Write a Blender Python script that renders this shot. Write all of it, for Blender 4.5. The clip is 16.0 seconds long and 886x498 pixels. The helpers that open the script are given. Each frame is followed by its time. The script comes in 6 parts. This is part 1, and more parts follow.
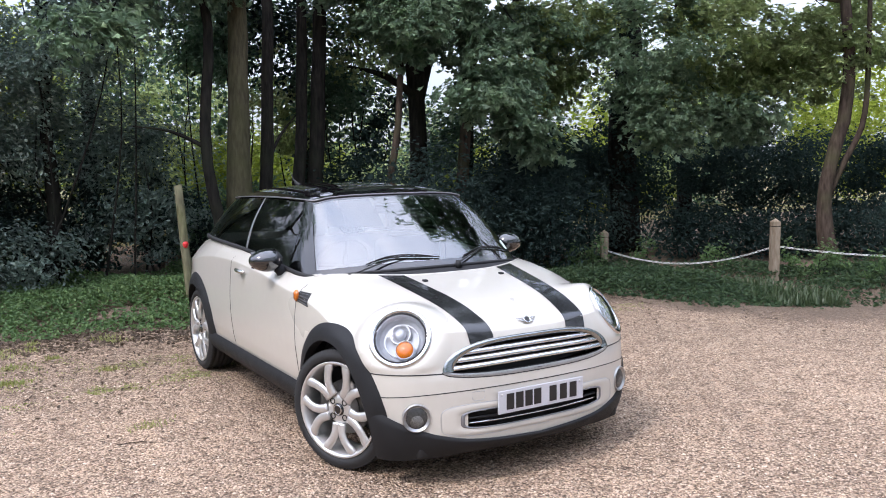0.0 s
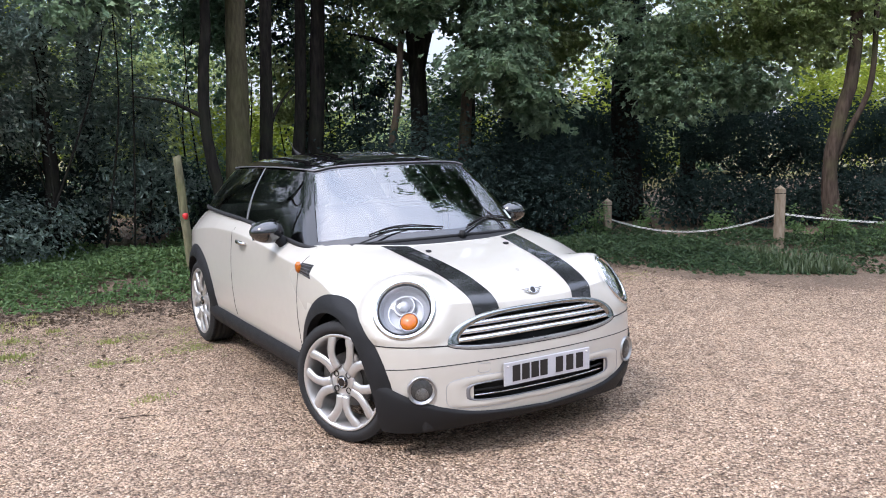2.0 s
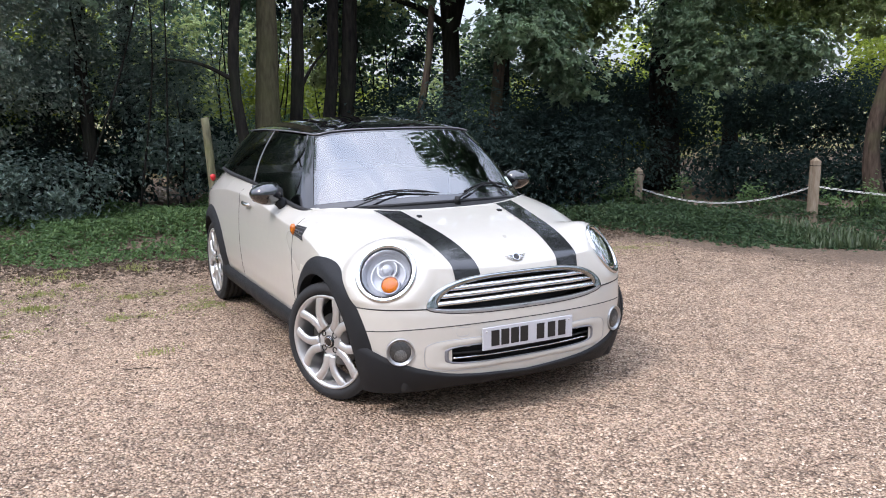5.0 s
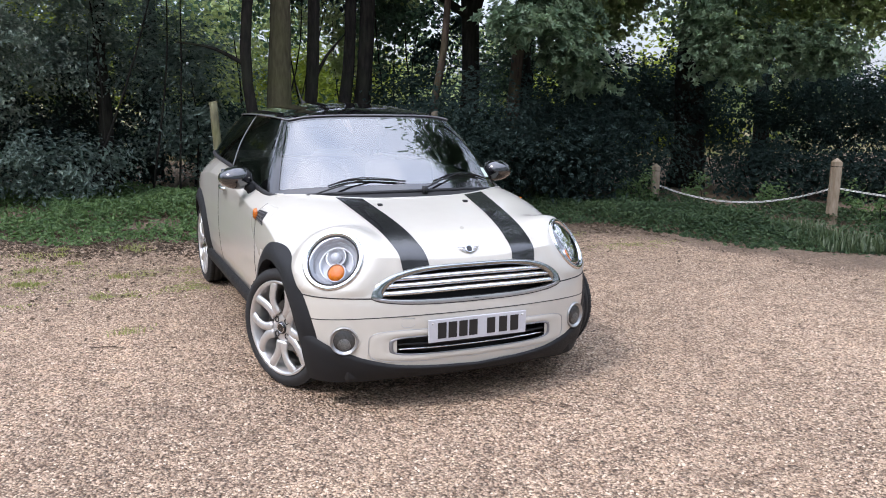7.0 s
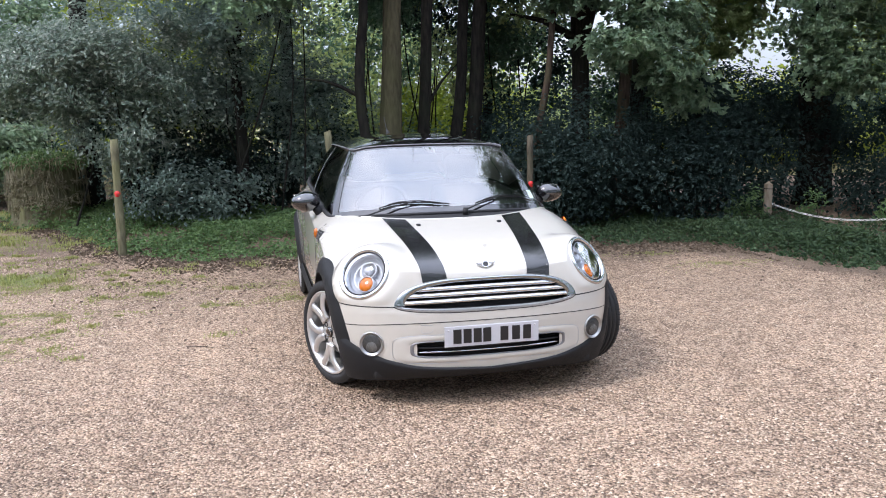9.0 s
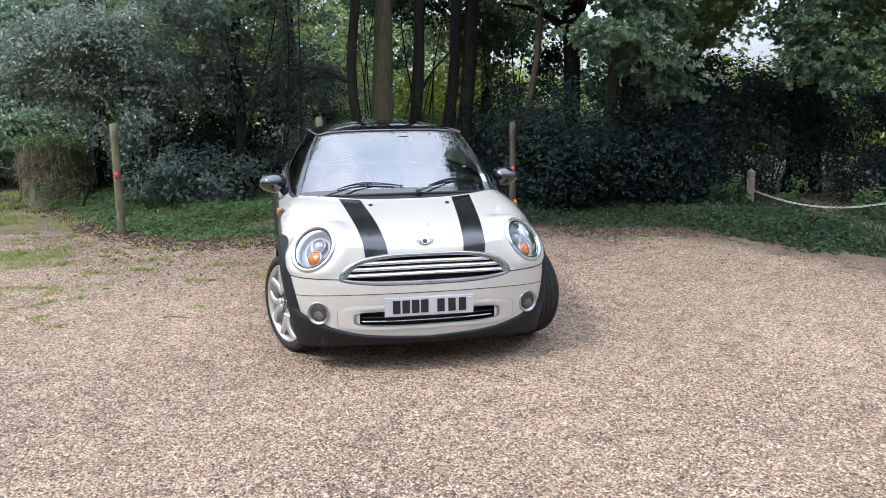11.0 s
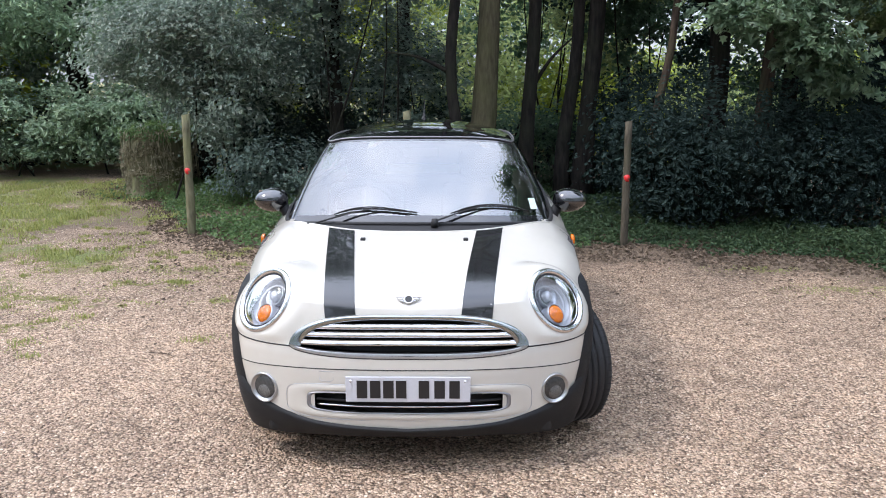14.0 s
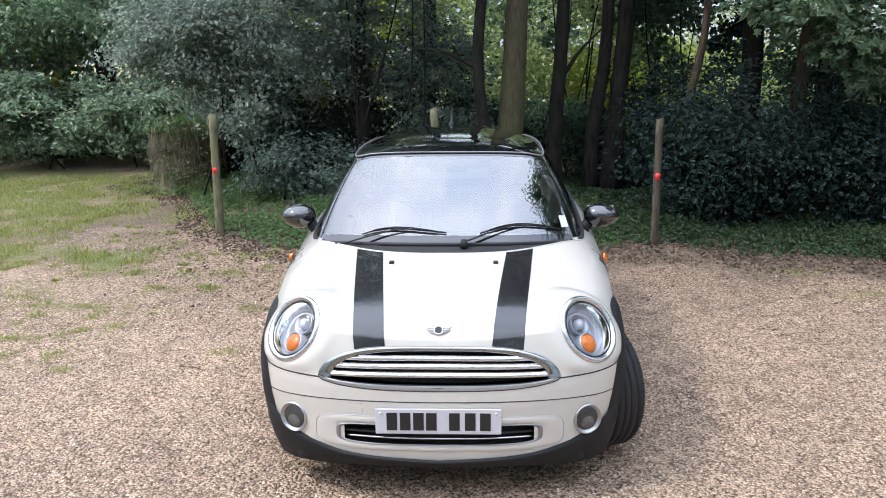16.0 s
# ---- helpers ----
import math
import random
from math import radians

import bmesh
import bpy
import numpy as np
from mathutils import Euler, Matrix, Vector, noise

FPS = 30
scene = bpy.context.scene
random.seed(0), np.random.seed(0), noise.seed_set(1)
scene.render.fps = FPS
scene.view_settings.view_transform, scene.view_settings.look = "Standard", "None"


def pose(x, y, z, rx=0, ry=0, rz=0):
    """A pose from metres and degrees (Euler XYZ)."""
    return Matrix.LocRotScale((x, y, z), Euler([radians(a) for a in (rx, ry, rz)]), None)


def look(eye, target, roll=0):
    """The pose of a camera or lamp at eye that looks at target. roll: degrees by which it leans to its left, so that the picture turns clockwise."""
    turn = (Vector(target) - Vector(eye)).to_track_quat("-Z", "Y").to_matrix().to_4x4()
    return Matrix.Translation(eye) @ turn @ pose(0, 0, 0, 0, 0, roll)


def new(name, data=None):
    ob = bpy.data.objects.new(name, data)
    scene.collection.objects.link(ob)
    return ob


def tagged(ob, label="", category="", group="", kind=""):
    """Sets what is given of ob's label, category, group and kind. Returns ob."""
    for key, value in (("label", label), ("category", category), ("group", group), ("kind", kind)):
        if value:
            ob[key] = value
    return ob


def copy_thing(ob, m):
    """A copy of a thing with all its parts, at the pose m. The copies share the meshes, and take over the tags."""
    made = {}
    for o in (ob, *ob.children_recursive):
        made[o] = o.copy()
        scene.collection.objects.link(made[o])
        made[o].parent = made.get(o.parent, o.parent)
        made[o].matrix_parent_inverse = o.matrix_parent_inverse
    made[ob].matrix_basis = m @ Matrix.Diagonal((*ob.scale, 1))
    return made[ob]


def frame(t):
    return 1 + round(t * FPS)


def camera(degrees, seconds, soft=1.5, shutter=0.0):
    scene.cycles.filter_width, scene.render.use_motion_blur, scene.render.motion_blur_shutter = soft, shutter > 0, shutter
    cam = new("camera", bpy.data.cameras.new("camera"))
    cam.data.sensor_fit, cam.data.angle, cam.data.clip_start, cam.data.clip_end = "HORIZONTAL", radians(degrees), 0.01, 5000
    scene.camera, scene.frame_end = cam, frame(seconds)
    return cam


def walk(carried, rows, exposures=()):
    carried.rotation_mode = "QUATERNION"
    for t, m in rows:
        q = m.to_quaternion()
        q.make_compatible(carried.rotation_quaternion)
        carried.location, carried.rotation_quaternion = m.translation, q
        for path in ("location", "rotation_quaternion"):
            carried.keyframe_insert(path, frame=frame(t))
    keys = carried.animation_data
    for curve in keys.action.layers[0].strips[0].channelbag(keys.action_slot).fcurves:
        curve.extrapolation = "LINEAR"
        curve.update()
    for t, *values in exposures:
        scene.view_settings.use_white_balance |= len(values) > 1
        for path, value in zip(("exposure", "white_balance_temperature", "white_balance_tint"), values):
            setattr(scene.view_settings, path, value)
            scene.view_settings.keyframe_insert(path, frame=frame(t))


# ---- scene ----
from mathutils.bvhtree import BVHTree

cam = camera(57.0, 16.0, soft=1.0)
PATH = [
    (0, (-2.419, -3.721, 1.522), (-1.386, -2.021, 1.316), -0.8),
    (0.5, (-2.336, -3.651, 1.522), (-1.311, -1.949, 1.294), -0.8),
    (1, (-2.285, -3.645, 1.51), (-1.262, -1.945, 1.261), -1.0),
    (1.5, (-2.35, -3.653, 1.517), (-1.326, -1.956, 1.249), -1.1),
    (2, (-2.394, -3.651, 1.517), (-1.369, -1.957, 1.237), -1.2),
    (2.5, (-2.399, -3.656, 1.512), (-1.382, -1.958, 1.225), -1.3),
    (3, (-2.39, -3.652, 1.512), (-1.391, -1.945, 1.216), -1.0),
    (3.5, (-2.333, -3.665, 1.516), (-1.365, -1.943, 1.209), -0.7),
    (4, (-2.224, -3.706, 1.507), (-1.283, -1.97, 1.188), -0.5),
    (6.5, (-1.987, -4.026, 1.541), (-1.133, -2.263, 1.138), 0.1),
    (7, (-1.713, -4.002, 1.506), (-0.902, -2.214, 1.123), 0.9),
    (7.5, (-1.483, -3.974, 1.544), (-0.741, -2.153, 1.181), 1.3),
    (8, (-1.264, -4.128, 1.558), (-0.698, -2.239, 1.224), -0.0),
    (8.5, (-1.095, -4.342, 1.59), (-0.638, -2.421, 1.271), -1.1),
    (9, (-1.191, -4.682, 1.578), (-0.748, -2.761, 1.241), -0.9),
    (9.5, (-1.201, -5.003, 1.586), (-0.771, -3.081, 1.238), -0.7),
    (10, (-1.101, -5.285, 1.591), (-0.685, -3.36, 1.24), -0.8),
    (12.5, (-0.419, -4.369, 1.579), (-0.186, -2.423, 1.184), 0.3),
    (13, (-0.247, -4.031, 1.628), (-0.114, -2.073, 1.246), 0.4),
    (13.5, (0.061, -3.9, 1.616), (0.104, -1.938, 1.233), 0.3),
    (14, (0.177, -3.856, 1.652), (0.158, -1.897, 1.251), 0.0),
    (14.5, (0.157, -3.772, 1.827), (0.099, -1.82, 1.396), -0.4),
    (15, (0.157, -3.76, 1.854), (0.077, -1.814, 1.402), -0.6),
    (15.5, (0.16, -3.756, 1.853), (0.077, -1.811, 1.394), -0.6),
    (16, (0.16, -3.758, 1.849), (0.077, -1.812, 1.398), -0.6),
]
# the clip's camera sets its own exposure and white balance as it goes: seconds, stops, kelvin, tint
AUTO = [(0, 0.74, 6450, 17), (4, 0.73, 6450, 16), (6.5, 0.63, 6480, 16), (8, 0.75, 6450, 14.5), (9.5, 0.78, 6450, 16), (10.2, 0.75, 6450, 13.5), (12.5, 0.71, 6130, 12), (13.5, 0.77, 6330, 14), (14.5, 0.83, 6480, 13), (16, 0.85, 6430, 13)]
walk(cam, [(t, look(eye, target, roll)) for t, eye, target, roll in PATH], AUTO)

# ---- world and sun: bright thin cloud, soft sun high over the wood ----
SUN_EL, SUN_AZ = 52.0, 255.0          # degrees; azimuth from +y towards +x
world = bpy.data.worlds.new("world")
scene.world = world
world.use_nodes = True
wt = world.node_tree
wn = wt.nodes
sky = wn.new("ShaderNodeTexSky")
sky.sky_type, sky.sun_disc = "NISHITA", False
sky.sun_elevation, sky.sun_rotation = radians(SUN_EL), radians(SUN_AZ)
sky.air_density, sky.dust_density, sky.ozone_density = 1.0, 2.0, 1.0
# thin cloud over the blue, soft and uneven
clouds = wn.new("ShaderNodeTexNoise")
clouds.inputs["Scale"].default_value, clouds.inputs["Detail"].default_value = 2.2, 5
cover = wn.new("ShaderNodeValToRGB")
cover.color_ramp.elements[0].position, cover.color_ramp.elements[0].color = 0.30, (5.0, 6.0, 7.8, 1)
cover.color_ramp.elements[1].position, cover.color_ramp.elements[1].color = 0.70, (8.4, 9.1, 10.4, 1)
both = wn.new("ShaderNodeMix")
both.data_type = "RGBA"
both.inputs[0].default_value = 0.75
where = wn.new("ShaderNodeTexCoord")
wt.links.new(where.outputs["Generated"], clouds.inputs["Vector"])
wt.links.new(clouds.outputs[0], cover.inputs[0])
wt.links.new(sky.outputs[0], both.inputs[6])
# an overcast sky is three times as bright overhead as at the horizon
split, lift, zen = wn.new("ShaderNodeSeparateXYZ"), wn.new("ShaderNodeMapRange"), wn.new("ShaderNodeVectorMath")
lift.inputs[1].default_value, lift.inputs[2].default_value = 0.0, 1.0
lift.inputs[3].default_value, lift.inputs[4].default_value = 0.32, 2.12
zen.operation = "SCALE"
wt.links.new(where.outputs["Generated"], split.inputs[0])
wt.links.new(split.outputs[2], lift.inputs[0])
wt.links.new(cover.outputs[0], zen.inputs[0])
wt.links.new(lift.outputs[0], zen.inputs["Scale"])
wt.links.new(zen.outputs[0], both.inputs[7])
wt.links.new(both.outputs[2], wn["Background"].inputs[0])
wn["Background"].inputs[1].default_value = 0.162

sun_data = bpy.data.lights.new("sun", "SUN")
sun_data.energy, sun_data.angle, sun_data.color = 1.45, radians(9), (1.0, 0.97, 0.93)
sun = new("sun", sun_data)
sd = Vector((math.sin(radians(SUN_AZ)) * math.cos(radians(SUN_EL)), math.cos(radians(SUN_AZ)) * math.cos(radians(SUN_EL)), math.sin(radians(SUN_EL))))
sun.matrix_world = look(sd * 60, (0, 0, 0))

# ---- materials ----
def node_mat(name):
    m = bpy.data.materials.new(name)
    m.use_nodes = True
    nt = m.node_tree
    return m, nt, nt.nodes["Principled BSDF"], nt.links


def add(nt, kind, **values):
    n = nt.nodes.new("ShaderNode" + kind)
    for key, value in values.items():
        setattr(n, key, value)
    return n


def ramp(nt, stops):
    n = nt.nodes.new("ShaderNodeValToRGB")
    e = n.color_ramp.elements
    while len(e) < len(stops):
        e.new(0.5)
    for el, (pos, col) in zip(e, stops):
        el.position, el.color = pos, (*col, 1)
    return n


def simple(name, color, rough=0.5, metal=0.0, coat=0.0, spec=0.5, wear=0.08, scale=30.0, bump=0.0):
    """A plain surface whose colour and gloss vary a little at two scales."""
    m, nt, p, ln = node_mat(name)
    tc = add(nt, "TexCoord")
    big, fine = add(nt, "TexNoise"), add(nt, "TexNoise")
    big.inputs["Scale"].default_value, fine.inputs["Scale"].default_value = scale * 0.12, scale * 3
    big.inputs["Detail"].default_value = 4
    for n in (big, fine):
        ln.new(tc.outputs["Object"], n.inputs["Vector"])
    mix = add(nt, "Math", operation="ADD")
    ln.new(big.outputs[0], mix.inputs[0]), ln.new(fine.outputs[0], mix.inputs[1])
    r = ramp(nt, [(0.35, [c * (1 - wear) for c in color]), (0.65, [min(1, c * (1 + wear)) for c in color])])
    half = add(nt, "Math", operation="MULTIPLY")
    half.inputs[1].default_value = 0.5
    ln.new(mix.outputs[0], half.inputs[0]), ln.new(half.outputs[0], r.inputs[0])
    ln.new(r.outputs[0], p.inputs["Base Color"])
    rr = add(nt, "MapRange")
    rr.inputs[3].default_value, rr.inputs[4].default_value = max(0.0, rough * 0.8), min(1, rough * 1.25)
    ln.new(big.outputs[0], rr.inputs[0]), ln.new(rr.outputs[0], p.inputs["Roughness"])
    p.inputs["Metallic"].default_value = metal
    p.inputs["Coat Weight"].default_value, p.inputs["Coat Roughness"].default_value = coat, 0.03
    p.inputs["Specular IOR Level"].default_value = spec
    if bump:
        b = add(nt, "Bump")
        b.inputs["Strength"].default_value, b.inputs["Distance"].default_value = bump, 0.002
        ln.new(fine.outputs[0], b.inputs["Height"]), ln.new(b.outputs[0], p.inputs["Normal"])
    return m


def pane_mat(name, tint, ior=1.9):
    """Thin pane: what is behind it, tinted, and a clear reflection over it."""
    m, nt, p, ln = node_mat(name)
    nt.nodes.remove(p)
    tr, gl, fr, mx = add(nt, "BsdfTransparent"), add(nt, "BsdfGlossy"), add(nt, "Fresnel"), add(nt, "MixShader")
    tr.inputs[0].default_value, gl.inputs["Roughness"].default_value, fr.inputs[0].default_value = (*tint, 1), 0.004, ior
    ln.new(fr.outputs[0], mx.inputs[0]), ln.new(tr.outputs[0], mx.inputs[1]), ln.new(gl.outputs[0], mx.inputs[2])
    ln.new(mx.outputs[0], nt.nodes["Material Output"].inputs[0])
    return m


def leaf_mat(name, dark, mid, light, rough=0.45, through_light=0.5, spec=0.5):
    m, nt, p, ln = node_mat(name)
    g = add(nt, "NewGeometry")
    r = ramp(nt, [(0.0, dark), (0.55, mid), (1.0, light)])
    tc, big = add(nt, "TexCoord"), add(nt, "TexNoise")
    big.inputs["Scale"].default_value = 0.9
    ln.new(tc.outputs["Object"], big.inputs["Vector"])
    mixv = add(nt, "Mix")
    mixv.inputs[0].default_value = 0.45
    ln.new(g.outputs["Random Per Island"], mixv.inputs[2]), ln.new(big.outputs[0], mixv.inputs[3])
    ln.new(mixv.outputs[0], r.inputs[0]), ln.new(r.outputs[0], p.inputs["Base Color"])
    p.inputs["Roughness"].default_value, p.inputs["Specular IOR Level"].default_value = rough, spec
    tr = add(nt, "BsdfTranslucent")
    hs = add(nt, "HueSaturation")
    hs.inputs["Hue"].default_value, hs.inputs["Saturation"].default_value, hs.inputs["Value"].default_value = 0.47, 1.1, 1.6
    ln.new(r.outputs[0], hs.inputs["Color"]), ln.new(hs.outputs[0], tr.inputs[0])
    mx = add(nt, "MixShader")
    mx.inputs[0].default_value = through_light
    ln.new(p.outputs[0], mx.inputs[1]), ln.new(tr.outputs[0], mx.inputs[2])
    ln.new(mx.outputs[0], nt.nodes["Material Output"].inputs[0])
    return m


def bark_mat(name, dark, light, moss=(0.10, 0.11, 0.05), moss_amount=0.3):
    m, nt, p, ln = node_mat(name)
    tc, mp = add(nt, "TexCoord"), add(nt, "Mapping")
    mp.inputs["Scale"].default_value = (14, 14, 3)
    ln.new(tc.outputs["Object"], mp.inputs["Vector"])
    n1, n2 = add(nt, "TexNoise"), add(nt, "TexNoise")
    n1.inputs["Scale"].default_value, n1.inputs["Detail"].default_value = 2.0, 8
    n2.inputs["Scale"].default_value = 2.2
    ln.new(mp.outputs[0], n1.inputs["Vector"]), ln.new(tc.outputs["Object"], n2.inputs["Vector"])
    r = ramp(nt, [(0.3, dark), (0.7, light)])
    ln.new(n1.outputs[0], r.inputs[0])
    r2 = ramp(nt, [(0.55 - moss_amount * 0.3, (0, 0, 0)), (0.75, (1, 1, 1))])
    ln.new(n2.outputs[0], r2.inputs[0])
    mx = add(nt, "Mix", data_type="RGBA")
    ln.new(r2.outputs[0], mx.inputs[0]), ln.new(r.outputs[0], mx.inputs[6])
    mx.inputs[7].default_value = (*moss, 1)
    ln.new(mx.outputs[2], p.inputs["Base Color"])
    p.inputs["Roughness"].default_value, p.inputs["Specular IOR Level"].default_value = 0.9, 0.15
    b = add(nt, "Bump")
    b.inputs["Strength"].default_value, b.inputs["Distance"].default_value = 0.8, 0.02
    ln.new(n1.outputs[0], b.inputs["Height"]), ln.new(b.outputs[0], p.inputs["Normal"])
    return m


M = {}
M["paint"] = simple("cream_white_paint", (0.52, 0.493, 0.44), 0.28, coat=1.0, wear=0.02, scale=6)
M["gloss_black"] = simple("gloss_black_paint", (0.005, 0.005, 0.006), 0.05, coat=1.0, spec=0.3, wear=0.2)
M["frit"] = simple("black_printed_glass", (0.012, 0.012, 0.014), 0.06, coat=1.0, wear=0.1)
M["mirror_cap"] = simple("mirror_cap_black", (0.005, 0.005, 0.006), 0.05, coat=1.0, wear=0.2)
M["mirror_cap"].node_tree.nodes["Principled BSDF"].inputs["Coat IOR"].default_value = 1.72
M["stripe"] = simple("black_vinyl", (0.012, 0.012, 0.013), 0.22, coat=0.6, wear=0.3, scale=60)
M["plastic"] = simple("black_grained_plastic", (0.012, 0.0125, 0.014), 0.6, spec=0.3, wear=0.2, scale=120, bump=0.3)
M["matt_black"] = simple("matt_black", (0.010, 0.010, 0.011), 0.7, wear=0.2, scale=60)
M["rubber"] = simple("tyre_rubber", (0.014, 0.014, 0.015), 0.7, wear=0.3, scale=40, bump=0.3)
M["chrome"] = simple("chrome", (0.66, 0.66, 0.67), 0.07, metal=1.0, wear=0.04)
M["alloy"] = simple("silver_alloy", (0.62, 0.61, 0.60), 0.33, metal=0.75, wear=0.05, scale=20)
M["dark_metal"] = simple("brake_iron", (0.14, 0.13, 0.12), 0.5, metal=0.8, wear=0.3, scale=60)
M["plate"] = simple("number_plate_white", (0.52, 0.52, 0.55), 0.35, wear=0.03)
M["ink"] = simple("plate_black", (0.012, 0.012, 0.013), 0.4)
M["amber"] = simple("amber_lens", (0.62, 0.14, 0.003), 0.15, coat=0.4, wear=0.75, scale=45)
M["glass"] = pane_mat("windscreen_glass", (0.55, 0.62, 0.62), 3.1)
M["dark_glass"] = pane_mat("tinted_glass", (0.12, 0.14, 0.14), 1.7)
M["lens"] = pane_mat("lamp_lens", (0.94, 0.95, 0.97), 1.22)
M["fog_glass"] = simple("fog_glass", (0.035, 0.035, 0.034), 0.35, coat=0.25, wear=0.6, scale=30)
M["reflector"] = simple("lamp_reflector", (0.52, 0.53, 0.55), 0.55, metal=0.45, wear=0.1, scale=80)
M["grey_bezel"] = simple("lamp_bezel_grey", (0.42, 0.43, 0.45), 0.42, metal=0.7, wear=0.1)
M["seat"] = simple("dark_cloth", (0.02, 0.02, 0.022), 0.9, wear=0.3, scale=100)
M["dash"] = simple("dark_dashboard", (0.018, 0.018, 0.02), 0.7, wear=0.2, scale=80)
M["sticker"] = simple("pale_green_sticker", (0.55, 0.66, 0.60), 0.6, wear=0.1, scale=60)
M["red"] = simple("red_paint", (0.65, 0.03, 0.03), 0.5, wear=0.15)
M["post"] = bark_mat("weathered_post", (0.085, 0.08, 0.05), (0.20, 0.187, 0.115), (0.15, 0.16, 0.065), 0.3)
# darker post wood for the third post: its shade is in the colour
M["post_shaded"] = bark_mat("shaded_post", (0.045, 0.040, 0.030), (0.105, 0.090, 0.066), (0.07, 0.075, 0.042), 0.2)
M["chainpost"] = bark_mat("square_post_wood", (0.17, 0.13, 0.09), (0.30, 0.25, 0.19), (0.14, 0.14, 0.08), 0.1)
M["chain"] = simple("galvanised_chain", (0.62, 0.62, 0.60), 0.45, metal=0.5, wear=0.2)
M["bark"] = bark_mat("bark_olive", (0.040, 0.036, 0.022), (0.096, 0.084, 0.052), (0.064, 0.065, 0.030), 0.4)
# near-black bark: shade inside the wood is put into this colour
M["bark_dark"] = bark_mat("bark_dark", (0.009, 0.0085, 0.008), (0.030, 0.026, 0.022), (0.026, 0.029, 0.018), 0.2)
M["bark_red"] = bark_mat("bark_brown", (0.035, 0.025, 0.020), (0.092, 0.068, 0.052), (0.065, 0.065, 0.032), 0.2)
M["leaf_holly"] = leaf_mat("leaf_holly", (0.092, 0.136, 0.118), (0.155, 0.215, 0.185), (0.27, 0.335, 0.295), 0.42, 0.35, 0.45)
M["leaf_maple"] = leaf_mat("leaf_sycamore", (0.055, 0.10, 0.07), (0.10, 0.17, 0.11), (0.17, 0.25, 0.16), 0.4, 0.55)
# distant foliage: sunlight put into a brighter, yellower leaf colour
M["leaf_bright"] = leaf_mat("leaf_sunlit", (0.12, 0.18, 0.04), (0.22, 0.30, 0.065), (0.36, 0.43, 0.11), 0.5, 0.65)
# shaded foliage: the gloom under the trees is put into the colour
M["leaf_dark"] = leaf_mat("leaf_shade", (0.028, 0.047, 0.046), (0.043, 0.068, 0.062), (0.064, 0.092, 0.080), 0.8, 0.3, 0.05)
M["leaf_laurel"] = leaf_mat("leaf_laurel", (0.09, 0.15, 0.10), (0.23, 0.325, 0.215), (0.48, 0.58, 0.42), 0.35, 0.4, 0.7)
M["leaf_ivy"] = leaf_mat("leaf_ground_ivy", (0.05, 0.10, 0.042), (0.105, 0.185, 0.07), (0.19, 0.28, 0.11), 0.5, 0.3, 0.4)
# darker ground leaves for the right verge, shade put into the colour
M["leaf_weed_shaded"] = leaf_mat("leaf_weed_shaded", (0.027, 0.055, 0.030), (0.053, 0.095, 0.045), (0.105, 0.155, 0.07), 0.55, 0.35, 0.3)
M["grass"] = leaf_mat("grass_blades", (0.12, 0.15, 0.05), (0.24, 0.275, 0.09), (0.42, 0.40, 0.19), 0.5, 0.35)
M["leaf_bough"] = leaf_mat("leaf_bough", (0.10, 0.165, 0.11), (0.185, 0.27, 0.175), (0.31, 0.40, 0.26), 0.4, 0.62)
M["verge"] = leaf_mat("verge_blades", (0.035, 0.06, 0.03), (0.07, 0.105, 0.05), (0.13, 0.16, 0.085), 0.5, 0.35)
M["dead"] = leaf_mat("dead_leaves", (0.055, 0.040, 0.028), (0.115, 0.083, 0.056), (0.20, 0.152, 0.10), 0.8, 0.1)
# backlit foliage: the glow of light behind is put into the colour
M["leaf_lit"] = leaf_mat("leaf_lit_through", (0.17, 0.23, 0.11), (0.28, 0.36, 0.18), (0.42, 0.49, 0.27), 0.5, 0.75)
M["fog_bowl"] = simple("fog_reflector", (0.13, 0.13, 0.125), 0.4, metal=0.4, wear=0.6, scale=60)
M["drip"] = simple("dark_satin_trim", (0.08, 0.08, 0.085), 0.35, metal=0.4, wear=0.1)
# haze and sunlit glints of the left-hand shrubs put into the colour
M["leaf_pale"] = leaf_mat("leaf_hazy_sunlit", (0.08, 0.12, 0.10), (0.23, 0.29, 0.24), (0.62, 0.67, 0.58), 0.3, 0.4, 0.8)
M["creeper"] = leaf_mat("dry_creeper", (0.12, 0.112, 0.07), (0.24, 0.22, 0.145), (0.40, 0.37, 0.27), 0.8, 0.2)
for k_, coat_ in (("leaf_holly", 0.12), ("leaf_pale", 0.4)):
    M[k_].node_tree.nodes["Principled BSDF"].inputs["Coat Weight"].default_value = coat_
    M[k_].node_tree.nodes["Principled BSDF"].inputs["Coat Roughness"].default_value = 0.12
# darkened chrome: the mirrored trees are put into its base colour
M["rim_chrome"] = simple("chrome_tree_tinted", (0.33, 0.345, 0.34), 0.05, metal=1.0, wear=0.04)
M["rail"] = simple("satin_grey_rail", (0.20, 0.20, 0.21), 0.4, metal=0.5, wear=0.1)
M["fog_ring"] = simple("fog_ring_satin", (0.42, 0.42, 0.42), 0.3, metal=0.8, wear=0.06)

# ---- mesh tools ----
def to_mesh(name, verts, faces, smooth=True):
    me = bpy.data.meshes.new(name)
    me.from_pydata([tuple(v) for v in verts], [], faces)
    if smooth:
        me.polygons.foreach_set("use_smooth", [True] * len(me.polygons))
    me.update()
    return me


